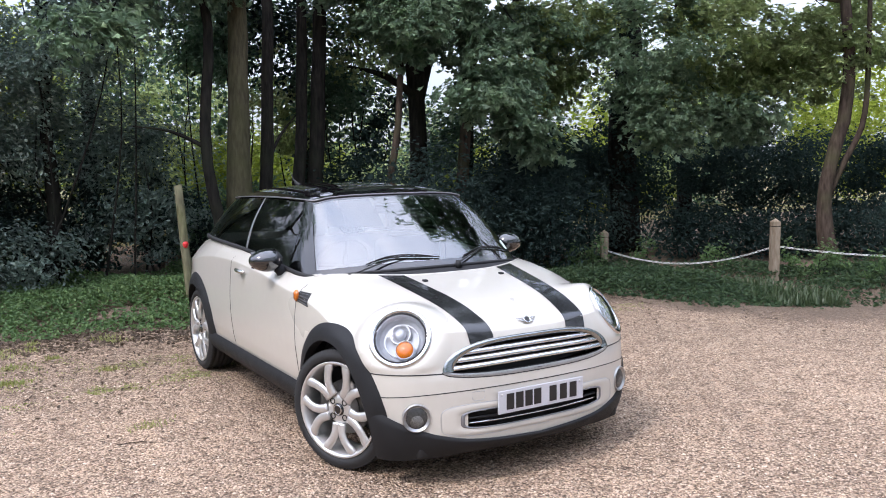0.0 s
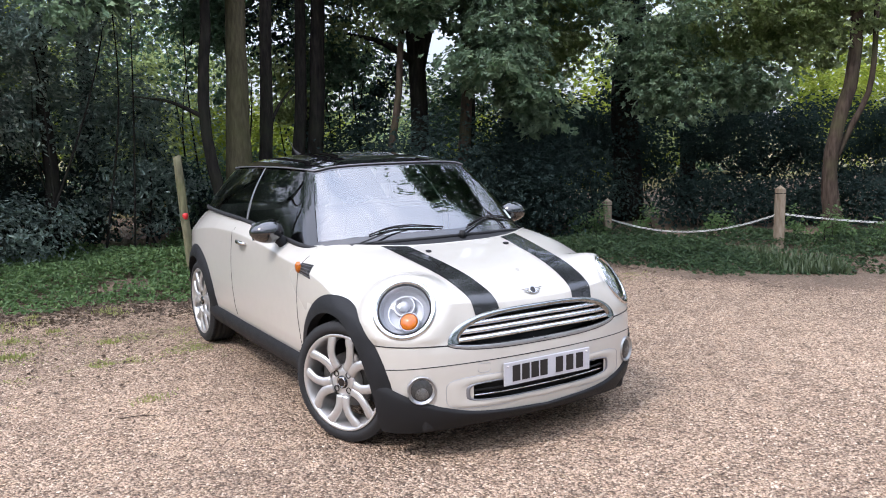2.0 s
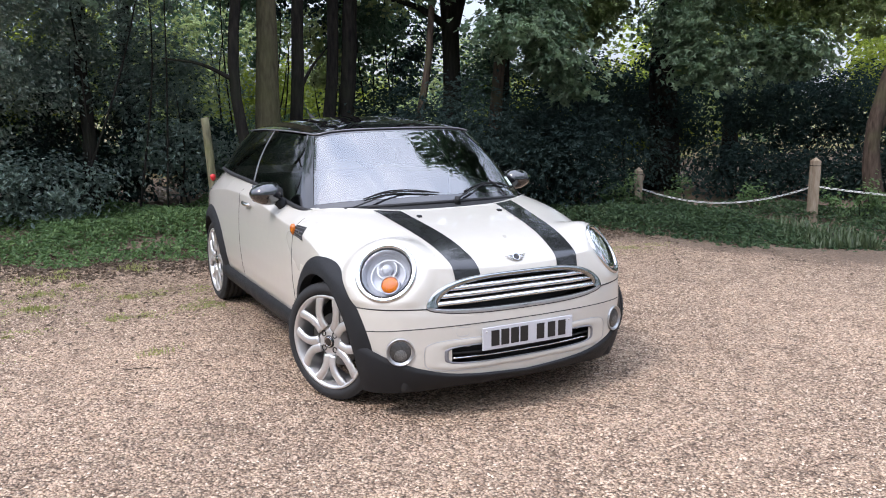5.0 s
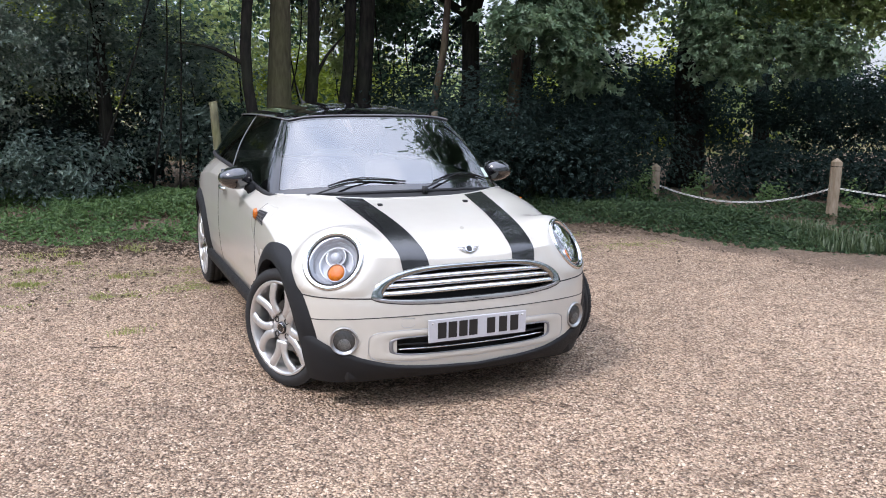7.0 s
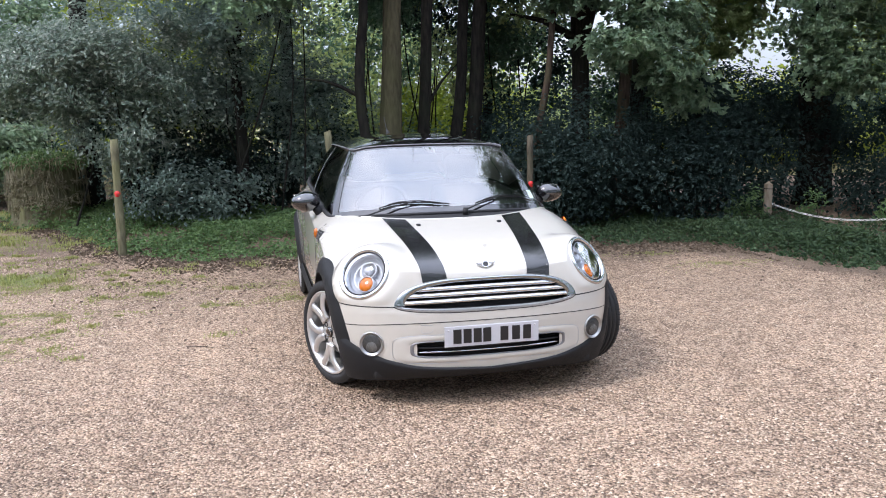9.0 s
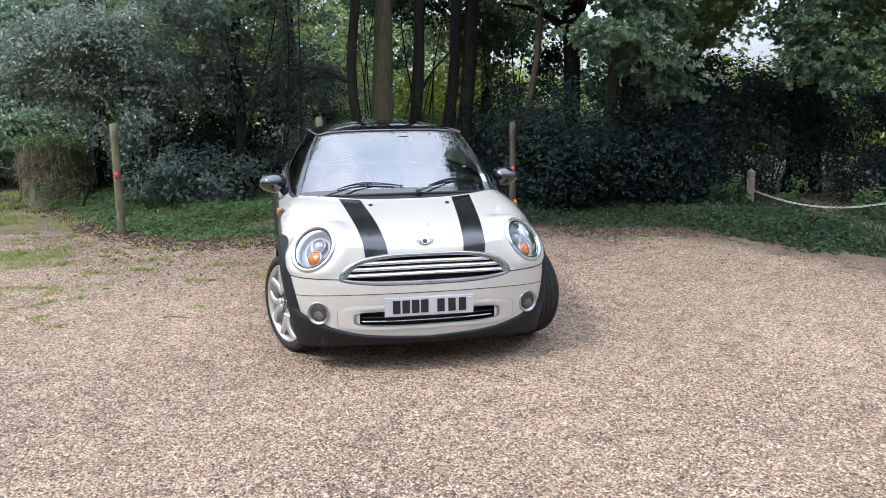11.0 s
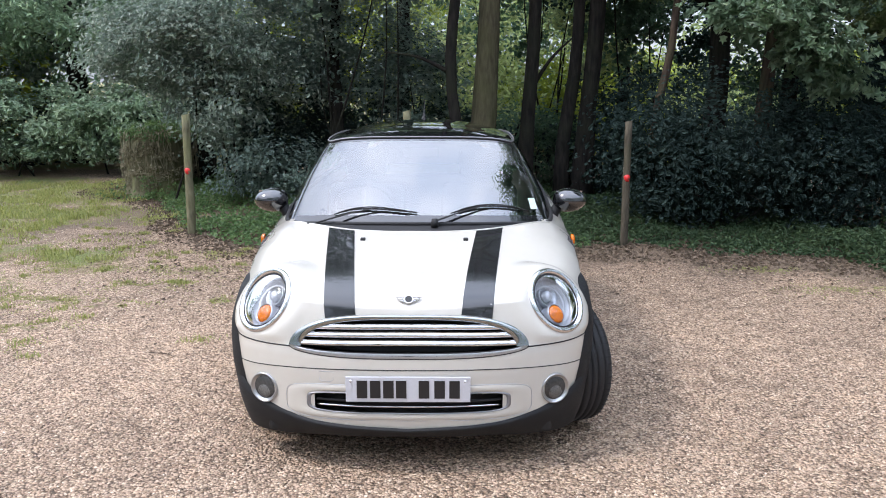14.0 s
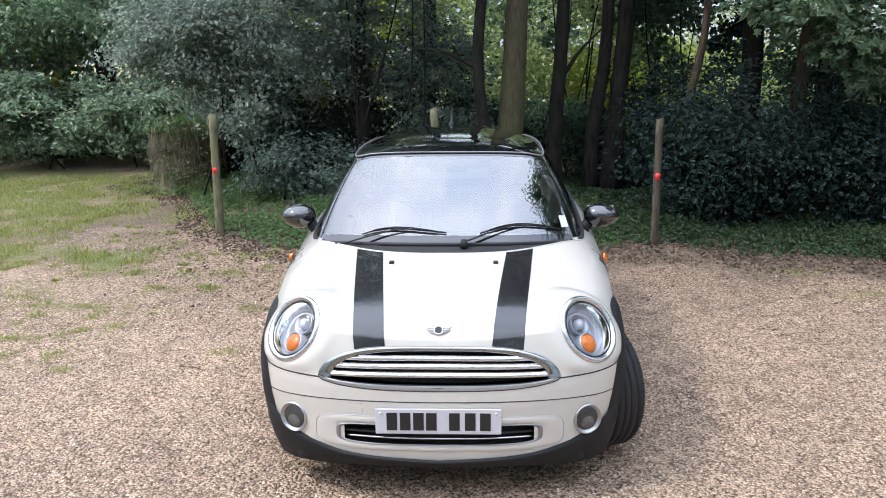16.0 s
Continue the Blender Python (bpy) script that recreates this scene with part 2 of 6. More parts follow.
def part(name, me, material, parent=None, label=""):
    """Links a mesh (or a bmesh) as one object under a thing or a part."""
    if isinstance(me, bmesh.types.BMesh):
        b, me = me, bpy.data.meshes.new(name)
        b.to_mesh(me)
        b.free()
    if material is not None and not me.materials:
        me.materials.append(M[material] if isinstance(material, str) else material)
    ob = new(name, me)
    if parent is not None:
        ob.parent = parent
    return tagged(ob, label)


def thing(name, label, category, m=None, group="", kind=""):
    ob = new(name)
    ob.empty_display_size = 0.1
    if m is not None:
        ob.matrix_world = m
    return tagged(ob, label, category, group, kind)


def grid(fn, nu, nv, close_u=False, keep=None, flip=False):
    """A sheet of quads from fn(u, v), u and v in 0..1."""
    verts = [fn(i / (nu if close_u else nu - 1), j / (nv - 1)) for i in range(nu) for j in range(nv)]
    faces = []
    for i in range(nu if close_u else nu - 1):
        for j in range(nv - 1):
            a, b = i * nv + j, ((i + 1) % nu) * nv + j
            f = (a, b, b + 1, a + 1)
            f = f[::-1] if flip else f
            if keep is None or keep(sum((Vector(verts[k]) for k in f), Vector()) / 4):
                faces.append(f)
    return verts, faces


def join(*pieces):
    verts, faces = [], []
    for v, f in pieces:
        k = len(verts)
        verts += list(v)
        faces += [tuple(i + k for i in q) for q in f]
    return verts, faces


def moved(piece, m):
    return [m @ Vector(v) for v in piece[0]], piece[1]


def tube(points, radius, sides=8, closed=False, flat=1.0, caps=True, up=(0, 0, 1)):
    """A round bar along points; radius a number or one per point; flat squeezes it along its second axis."""
    pts = [Vector(p) for p in points]
    n = len(pts)
    verts, faces = [], []
    for i, p in enumerate(pts):
        a = pts[(i - 1) % n] if closed or i else p
        b = pts[(i + 1) % n] if closed or i < n - 1 else p
        t = (b - a).normalized()
        s = t.cross(Vector(up))
        s = s.normalized() if s.length > 1e-4 else t.orthogonal().normalized()
        w = s.cross(t)
        r = radius[i] if isinstance(radius, (list, tuple)) else radius
        for k in range(sides):
            c = 2 * math.pi * k / sides
            verts.append(p + s * (r * math.cos(c)) + w * (r * flat * math.sin(c)))
    for i in range(n if closed else n - 1):
        for k in range(sides):
            j, l = (i + 1) % n, (k + 1) % sides
            faces.append((i * sides + k, i * sides + l, j * sides + l, j * sides + k))
    if caps and not closed:
        faces += [tuple(range(sides))[::-1], tuple((n - 1) * sides + k for k in range(sides))]
    return verts, faces


def lathe(profile, n=48, axis="x"):
    """Profile of (along, radius) turned round the x axis."""
    verts, faces = [], []
    k = len(profile)
    for i in range(n):
        c = 2 * math.pi * i / n
        for a, r in profile:
            verts.append((a, r * math.cos(c), r * math.sin(c)))
    for i in range(n):
        for j in range(k - 1):
            a, b = i * k + j, ((i + 1) % n) * k + j
            faces.append((a, a + 1, b + 1, b))
    return verts, faces


def box(x0, y0, z0, x1, y1, z1, bevel=0.0):
    b = bmesh.new()
    bmesh.ops.create_cube(b, size=1)
    for v in b.verts:
        v.co = ((x0 + x1) / 2 + v.co.x * (x1 - x0), (y0 + y1) / 2 + v.co.y * (y1 - y0), (z0 + z1) / 2 + v.co.z * (z1 - z0))
    if bevel:
        bmesh.ops.bevel(b, geom=b.edges[:], offset=bevel, segments=2, affect="EDGES", profile=0.5)
    b.verts.ensure_lookup_table()
    out = [tuple(v.co) for v in b.verts], [tuple(v.index for v in f.verts) for f in b.faces]
    b.free()
    return out


def spline(points, n):
    """n points on a smooth curve through the given ones."""
    p = np.array(points, float)
    d = np.r_[0, np.cumsum(np.linalg.norm(np.diff(p, axis=0), axis=1))]
    s = np.linspace(0, d[-1], n)
    return np.array([smooth_at(d, p, x) for x in s])


def smooth_at(d, p, x):
    i = int(np.clip(np.searchsorted(d, x) - 1, 0, len(d) - 2))
    h = d[i + 1] - d[i]
    t = (x - d[i]) / h

    def slope(k):
        a, b = max(k - 1, 0), min(k + 1, len(d) - 1)
        return (p[b] - p[a]) / (d[b] - d[a])

    m0, m1 = slope(i) * h, slope(i + 1) * h
    return (2 * t**3 - 3 * t**2 + 1) * p[i] + (t**3 - 2 * t**2 + t) * m0 + (3 * t**2 - 2 * t**3) * p[i + 1] + (t**3 - t**2) * m1


def lin(x, pairs):
    return float(np.interp(x, [a for a, _ in pairs], [b for _, b in pairs]))


def ease(x, pairs):
    """Smooth curve through pairs (x, value)."""
    xs = np.array([a for a, _ in pairs], float)
    x = min(max(x, xs[0]), xs[-1])
    return float(smooth_at(xs, np.array([[b] for _, b in pairs], float), x)[0])

# ---- ground ----
EDGE = [(-14, 10.6), (-6.5, 9.7), (-4.8, 8.7), (-3.8, 7.4), (-3.1, 5.9), (-2.4, 4.95), (-1.5, 4.5), (-0.6, 4.35), (0.4, 4.5), (1.3, 4.5), (2.1, 4.5), (3.2, 4.15), (3.85, 3.9), (4.1, 3.1), (4.35, 2.35), (5.13, 1.65), (5.92, 1.1), (7.5, -0.4), (16, -7)]


def edge_y(x):
    return lin(x, EDGE)


def ground_z(x, y):
    d = y - edge_y(x)
    z = (0.07 * (1 / (1 + math.exp(-(d - 0.2) * 2.2))) + 0.02 * max(0.0, min(d, 20))) * (1 - 0.85 * min(1, max(0, x - 2.6)))
    z += 0.012 * noise.noise(Vector((x * 0.7, y * 0.7, 3))) + 0.02 * max(0, min(1, d)) * noise.noise(Vector((x * 2, y * 2, 9)))
    flat = min(1, max(0, (math.hypot(x, y - 1.2) - 2.0) / 2))
    return z * flat if d < 0 else z


def ground_mat():
    m, nt, p, ln = node_mat("gravel_ground")
    tc = add(nt, "TexCoord")
    v1, v2 = add(nt, "TexVoronoi"), add(nt, "TexVoronoi")
    v1.inputs["Scale"].default_value, v2.inputs["Scale"].default_value = 85, 48
    nz = add(nt, "TexNoise")
    nz.inputs["Scale"].default_value, nz.inputs["Detail"].default_value = 0.55, 5
    for n in (v1, v2, nz):
        ln.new(tc.outputs["Object"], n.inputs["Vector"])
    sep = add(nt, "SeparateColor")
    ln.new(v1.outputs["Color"], sep.inputs[0])
    stones = ramp(nt, [(0.0, (0.0985, 0.0696, 0.0464)), (0.25, (0.295, 0.202, 0.135)), (0.5, (0.463, 0.333, 0.236)), (0.75, (0.591, 0.453, 0.329)), (1.0, (0.709, 0.587, 0.444))])
    ln.new(sep.outputs[0], stones.inputs[0])
    sep2 = add(nt, "SeparateColor")
    ln.new(v2.outputs["Color"], sep2.inputs[0])
    stones2 = ramp(nt, [(0.0, (0.108, 0.0766, 0.0512)), (0.5, (0.443, 0.318, 0.227)), (1.0, (0.65, 0.522, 0.396))])
    ln.new(sep2.outputs[0], stones2.inputs[0])
    mixs = add(nt, "Mix", data_type="RGBA")
    mixs.inputs[0].default_value = 0.4
    ln.new(stones.outputs[0], mixs.inputs[6]), ln.new(stones2.outputs[0], mixs.inputs[7])
    # wide dirt patches
    wide = ramp(nt, [(0.3, (0.84, 0.80, 0.775)), (0.7, (1.22, 1.16, 1.12))])
    ln.new(nz.outputs[0], wide.inputs[0])
    mul = add(nt, "Mix", data_type="RGBA", blend_type="MULTIPLY")
    mul.inputs[0].default_value = 1.0
    ln.new(mixs.outputs[2], mul.inputs[6]), ln.new(wide.outputs[0], mul.inputs[7])
    # hand-sized worn and dusty spots
    n5 = add(nt, "TexNoise")
    n5.inputs["Scale"].default_value, n5.inputs["Detail"].default_value, n5.inputs["Roughness"].default_value = 5.5, 5, 0.65
    ln.new(tc.outputs["Object"], n5.inputs["Vector"])
    spots = ramp(nt, [(0.33, (0.70, 0.68, 0.66)), (0.48, (1.0, 1.0, 1.0)), (0.66, (1.16, 1.15, 1.12))])
    ln.new(n5.outputs[0], spots.inputs[0])
    worn = add(nt, "Mix", data_type="RGBA", blend_type="MULTIPLY")
    worn.inputs[0].default_value = 1.0
    ln.new(mul.outputs[2], worn.inputs[6]), ln.new(spots.outputs[0], worn.inputs[7])
    mul = worn
    # darker between the stones: shade in the gaps put into the colour
    gap = ramp(nt, [(0.0, (1.1, 1.1, 1.1)), (0.45, (1, 1, 1)), (0.8, (0.30, 0.27, 0.25))])
    ln.new(v1.outputs["Distance"], gap.inputs[0])
    mul2 = add(nt, "Mix", data_type="RGBA", blend_type="MULTIPLY")
    mul2.inputs[0].default_value = 1.0
    ln.new(mul.outputs[2], mul2.inputs[6]), ln.new(gap.outputs[0], mul2.inputs[7])
    mul = mul2
    # moss and soil by vertex weights; at +x soil also carries tree shade
    at = add(nt, "Attribute", attribute_name="soil")
    at2 = add(nt, "Attribute", attribute_name="moss")
    soil = add(nt, "Mix", data_type="RGBA")
    thin = add(nt, "MapRange")
    thin.inputs[1].default_value, thin.inputs[2].default_value, thin.inputs[4].default_value = 0.25, 0.85, 0.72
    jitter = add(nt, "Math", operation="MULTIPLY_ADD")
    jitter.inputs[1].default_value = 0.45
    ln.new(sep2.outputs[1], jitter.inputs[0]), ln.new(at.outputs["Fac"], jitter.inputs[2]), ln.new(jitter.outputs[0], thin.inputs[0])
    ln.new(thin.outputs[0], soil.inputs[0]), ln.new(mul.outputs[2], soil.inputs[6])
    soil.inputs[7].default_value = (0.12, 0.085, 0.06, 1)
    n3 = add(nt, "TexNoise")
    n3.inputs["Scale"].default_value, n3.inputs["Detail"].default_value = 14, 6
    ln.new(tc.outputs["Object"], n3.inputs["Vector"])
    reach, mm = add(nt, "Math", operation="MULTIPLY_ADD"), add(nt, "MapRange")
    reach.inputs[1].default_value = 0.6
    ln.new(at2.outputs["Fac"], reach.inputs[0]), ln.new(n3.outputs[0], reach.inputs[2]), ln.new(reach.outputs[0], mm.inputs[0])
    mm.inputs[1].default_value, mm.inputs[2].default_value = 0.70, 0.95
    moss = add(nt, "Mix", data_type="RGBA")
    ln.new(mm.outputs[0], moss.inputs[0]), ln.new(soil.outputs[2], moss.inputs[6])
    n4 = add(nt, "TexNoise")
    n4.inputs["Scale"].default_value, n4.inputs["Detail"].default_value = 1.6, 4
    ln.new(tc.outputs["Object"], n4.inputs["Vector"])
    turf = ramp(nt, [(0.36, (0.22, 0.16, 0.09)), (0.5, (0.21, 0.19, 0.075)), (0.64, (0.17, 0.21, 0.06))])
    ln.new(n4.outputs[0], turf.inputs[0]), ln.new(turf.outputs[0], moss.inputs[7])
    ln.new(moss.outputs[2], p.inputs["Base Color"])
    p.inputs["Roughness"].default_value = 0.85
    b = add(nt, "Bump")
    b.inputs["Strength"].default_value, b.inputs["Distance"].default_value = 1.0, 0.02
    hm = add(nt, "Math", operation="ADD")
    ln.new(v1.outputs["Distance"], hm.inputs[0]), ln.new(v2.outputs["Distance"], hm.inputs[1])
    inv = add(nt, "Math", operation="MULTIPLY")
    inv.inputs[1].default_value = -1.0
    ln.new(hm.outputs[0], inv.inputs[0]), ln.new(inv.outputs[0], b.inputs["Height"]), ln.new(b.outputs[0], p.inputs["Normal"])
    return m


M["ground"] = ground_mat()
MOSS = [(-1.1, 2.9, 0.55, 0.20), (-2.36, 2.67, 0.42, 0.18), (-2.75, 1.51, 0.3, 0.13), (-3.26, 2.3, 0.3, 0.2), (-2.81, 2.2, 0.3, 0.14), (-0.95, 2.3, 0.3, 0.25), (-3.22, 1.8, 0.3, 0.15),
        (-3.3, 3.3, 0.6, 0.35), (-2.19, 3.26, 0.5, 0.2), (-3.7, 2.7, 0.6, 0.5), (-2.39, 2.1, 0.25, 0.1), (-2.9, 1.1, 0.3, 0.13), (3.4, 2.6, 0.5, 0.25), (-1.6, 2.2, 0.3, 0.12), (2.9, 3.3, 0.4, 0.12)]


def lawn(x, y):
    """How far the grass has taken over, 0..1: left of a soft line."""
    n_ = noise.noise(Vector((x * 0.9, y * 0.9, 5))) * 0.5 + noise.noise(Vector((x * 2.7, y * 2.7, 7))) * 0.3
    return min(1, max(0, (-2.75 - x - 0.35 * max(0, 3.5 - y)) * 0.36 + n_ * 2.0 + min(0.3, (y - 3) * 0.08)))


def moss_at(x, y):
    q = max(math.exp(-(((x - a) / c) ** 2 + ((y - b) / d) ** 2)) for a, b, c, d in MOSS)
    return min(1, q * 0.45 + 0.8 * lawn(x, y)) * min(1, max(0, 1 - (y - edge_y(x) - 0.2) * 1.5))


def build_ground():
    xs = sorted(set([round(-9 + 0.11 * k, 3) for k in range(183)] + [-2000, -400, -100, -40, -20, -13, 14, 20, 40, 100, 400, 2000]))
    ys = sorted(set([round(-8 + 0.11 * k, 3) for k in range(180)] + [-2000, -400, -100, -40, -20, -12, 13, 15, 20, 40, 100, 400, 2000]))
    verts = [(x, y, ground_z(x, y) if abs(x) < 30 and abs(y) < 30 else 0.3) for x in xs for y in ys]
    n_ = len(ys)
    faces = [(i * n_ + j, (i + 1) * n_ + j, (i + 1) * n_ + j + 1, i * n_ + j + 1) for i in range(len(xs) - 1) for j in range(n_ - 1)]
    me = to_mesh("ground", verts, faces)
    soil, moss = me.attributes.new("soil", "FLOAT", "POINT"), me.attributes.new("moss", "FLOAT", "POINT")
    for i, (x, y, z) in enumerate(verts):
        d = y - edge_y(x)
        w = 0.5 * noise.noise(Vector((x * 1.7, y * 1.7, 1)))
        dirt = 0.8 * min(1, max(0, -2.0 - x) * 0.6) * min(1, max(0, y - 2.8) * 0.5) * max(0, 0.55 + 1.6 * w)
        # reaches further at +x, where the brown also stands in for tree shade
        soil.data[i].value = max(dirt, 0.85 * min(1, max(0, (d + 1.0 + 0.6 * min(1, max(0, x)) + 1.3 * w) / 1.2)) * (1 - 0.55 * lawn(x, y))) if abs(x) < 60 else 1
        moss.data[i].value = moss_at(x, y) if abs(x) < 30 and y < 11 else 1
    ob = part("ground", me, "ground")
    tagged(ob, "buff pea gravel yard with moss patches and bare soil at the edge", "ground", kind="structure")


build_ground()

# ---- the car: stands on the gravel, nose towards -y, front axle at y = 0 ----
WB, RW = 2.467, 0.308
car = thing("hatchback_car", "cream-white three-door hatchback car with black roof and black bonnet stripes", "car")

HALF = [(0, -0.637), (0.15, -0.633), (0.30, -0.619), (0.45, -0.588), (0.58, -0.540), (0.69, -0.475), (0.765, -0.388), (0.803, -0.27),
        (0.818, -0.10), (0.826, 0.10), (0.833, 0.4), (0.838, 0.8), (0.842, 1.3), (0.844, 1.9), (0.844, 2.4), (0.825, 2.65), (0.775, 2.85),
        (0.65, 2.96), (0.40, 3.015), (0, 3.03)]
OUT = spline(HALF, 241)              # half outline in plan, from the nose round to the tail


def outline(u):
    """Plan point for u in 0..1 round the whole car, from the nose by the +x side to the tail and back."""
    s = 2 * u if u <= 0.5 else 2 - 2 * u
    k = s * (len(OUT) - 1)
    i = min(int(k), len(OUT) - 2)
    p = OUT[i] + (OUT[i + 1] - OUT[i]) * (k - i)
    return (p[0] if u <= 0.5 else -p[0]), p[1]


def half_width(y):
    return float(np.interp(y, OUT[:, 1], OUT[:, 0]))


CENTRE = [(-0.64, 0.58), (-0.60, 0.635), (-0.57, 0.690), (-0.55, 0.722), (-0.52, 0.750), (-0.46, 0.780), (-0.35, 0.820), (-0.2, 0.857), (0.0, 0.893), (0.16, 0.919), (0.35, 0.945), (0.62, 0.966), (1.0, 1.022), (1.5, 1.082), (2.0, 1.108), (2.4, 1.12), (3.1, 1.10)]
DROP = [(-0.7, 0.22), (-0.1, 0.20), (0.15, 0.155), (0.5, 0.135), (1.0, 0.15), (1.5, 0.185), (2.0, 0.22), (2.6, 0.30), (3.1, 0.34)]
POWER = [(-0.7, 7.5), (0.6, 7.0), (1.4, 5.5), (2.2, 4.2), (3.1, 3.5)]


def top_z(x, y):
    w = max(half_width(y), 0.05)
    pod = -0.024 * math.exp(-(((abs(x) - 0.64) / 0.17) ** 2) - ((y + 0.22) / 0.22) ** 2)
    return ease(y, CENTRE) - lin(y, DROP) * min(abs(x) / w, 1.0) ** lin(y, POWER) + pod


FRONT_IN = [(0.20, 0.010), (0.27, 0.001), (0.36, 0.0), (0.45, 0.0), (0.52, 0.006), (0.555, 0.014), (0.575, 0.026), (0.60, 0.036), (0.65, 0.055), (0.70, 0.075), (0.75, 0.098), (0.9, 0.15)]
SIDE_IN = [(0.20, 0.06), (0.30, 0.03), (0.42, 0.008), (0.55, 0.0), (0.68, 0.0), (0.80, 0.005), (1.0, 0.02)]


def lamp_axis(s):
    c = Vector((s * 0.638, -0.392, 0.714))
    n = Vector((s * math.sin(radians(40)), -math.cos(radians(40)), math.tan(radians(33)))).normalized()
    side = Vector((0, 0, 1)).cross(n).normalized()
    return c, n, side, n.cross(side)


LAMPS = {s: lamp_axis(s) for s in (-1, 1)}


def flush(p):
    """Draws the shell round a headlamp into the plane of its ring."""
    o, n, side, up = LAMPS[1 if p.x > 0 else -1]
    d = p - o
    if d.length > 0.34:
        return p
    a = d.dot(n)
    r = math.hypot(d.dot(side), d.dot(up))
    w = min(1, max(0, (r - 0.150) / 0.105))
    q = min(1, max(0, (p.z - 0.552) / 0.03))
    w = 1 - (1 - w * w * (3 - 2 * w)) * q * q * (3 - 2 * q)
    return p - n * (a * (1 - w))


def body_point(u, v, out=0.0):
    return flush(shell_point(u, v, out))


def shell_point(u, v, out=0.0):
    """The painted shell. v: 0 at the lower edge, 0.5 where the wall turns into the top, 1 on the spine."""
    px, py = outline(u)
    cx, cy = 0.0, min(max(py, -0.10), 2.5)
    d = math.hypot(px - cx, py - cy)
    nx, ny = (px - cx) / max(d, 1e-6), (py - cy) / max(d, 1e-6)
    front = min(max((-0.30 - py) / 0.25, 0.0), 1.0)
    it = 0.012 + front * (0.085 - 0.012)
    zt = top_z(px - nx * it, py - ny * it)
    if v <= 0.5:
        z = 0.21 + (zt - 0.21) * v * 2
        ins = lin(z, SIDE_IN) * (1 - front) + lin(z, FRONT_IN) * front
        over = it - (lin(zt, SIDE_IN) * (1 - front) + lin(zt, FRONT_IN) * front)
        ins += over * (v * 2) ** 6
        return Vector((px - nx * (ins - out), py - ny * (ins - out), z))
    q = (v - 0.5) * 2
    k = it + (d - it) * q ** 1.5
    x, y = px - nx * k, py - ny * k
    return Vector((x, y, top_z(x, y) + out))


def screen_edge(x):
    """y of the bonnet's rear edge."""
    return 0.155 + 0.33 * (min(abs(x), 0.72) / 0.71) ** 3


ARCH, LAMP_R = 0.365, 0.147
_low_pts = [(0, 0.262, 0.940), (0.30, 0.290, 0.936), (0.52, 0.380, 0.923), (0.675, 0.485, 0.906), (0.728, 0.62, 0.914), (0.748, 1.0, 0.950), (0.752, 1.5, 0.984), (0.748, 2.0, 0.996), (0.728, 2.35, 1.0),
            (0.69, 2.62, 1.0), (0.58, 2.86, 0.99), (0.3, 2.94, 0.985), (0, 2.95, 0.98)]


def belt_x(y):
    return float(np.interp(y, [q[1] for q in _low_pts[3:10]], [q[0] for q in _low_pts[3:10]]))



def shell_keep(c):
    if abs(c.x) > 0.5:
        for ay in (0.0, WB):
            if math.hypot(c.y - ay, c.z - RW) < ARCH and c.z < 0.75:
                return False
    inside = c.y > screen_edge(c.x) and abs(c.x) < belt_x(c.y) - 0.006 and c.y < 2.93 and c.z > 0.85
    if inside:
        return False
    # grille, intake and lamp openings
    if c.y < -0.4 and abs(c.x) < 0.472 and 0.537 < c.z < 0.562 + 0.122 * max(0, 1 - (abs(c.x) / 0.482) ** 3.6) ** 0.56:
        return False
    if c.y < -0.5 and 0.285 < c.z < 0.372 and abs(c.x) < 0.40:
        return False
    for s in (-1, 1):
        o, n, side, up = LAMPS[s]
        d = c - o
        if d.dot(n) > -0.12 and d.length < 0.3 and math.hypot(d.dot(side), d.dot(up)) < LAMP_R:
            return False
        d = c - Vector((s * 0.626, -0.494, 0.358))
        if d.length < 0.2 and math.hypot(d.x * 0.925 + s * d.y * 0.38, d.z) < 0.059:
            return False
    return True


full_shell = grid(lambda u, v: body_point(u, v), 760, 100, True)
fv = [Vector(q) for q in full_shell[0]]
shell_faces = [f for f in full_shell[1] if shell_keep((fv[f[0]] + fv[f[1]] + fv[f[2]] + fv[f[3]]) / 4)]

def snapped(q):
    """Draws the ragged edge of a lamp opening out to a clean circle."""
    for s in (-1, 1):
        o, n, side, up = LAMPS[s]
        d = q - o
        a, b = d.dot(side), d.dot(up)
        r = math.hypot(a, b)
        if d.length < 0.3 and d.dot(n) > -0.12 and 0.08 < r < LAMP_R:
            return o + n * d.dot(n) + (side * a + up * b) * (LAMP_R / r)
    return q


body = part("body", to_mesh("body", [snapped(q) for q in fv], shell_faces), "paint", car, "cream-white glossy painted body shell")
tree_full = BVHTree.FromPolygons(fv, full_shell[1])


def on_top(x, y, lift=0.0):
    hit = tree_full.ray_cast(Vector((x, y, 3)), Vector((0, 0, -1)))
    return hit[0] + hit[1] * (lift if hit[1].z > 0 else -lift)


def on_front(x, z, lift=0.0):
    hit = tree_full.ray_cast(Vector((x, -3, z)), Vector((0, 1, 0)))
    return hit[0] + hit[1] * (lift if hit[1].y < 0 else -lift)


def on_side(y, z, lift=0.0, s=-1):
    hit = tree_full.ray_cast(Vector((s * 3, y, z)), Vector((-s, 0, 0)))
    return hit[0] + hit[1] * (lift if hit[1].x * s > 0 else -lift)


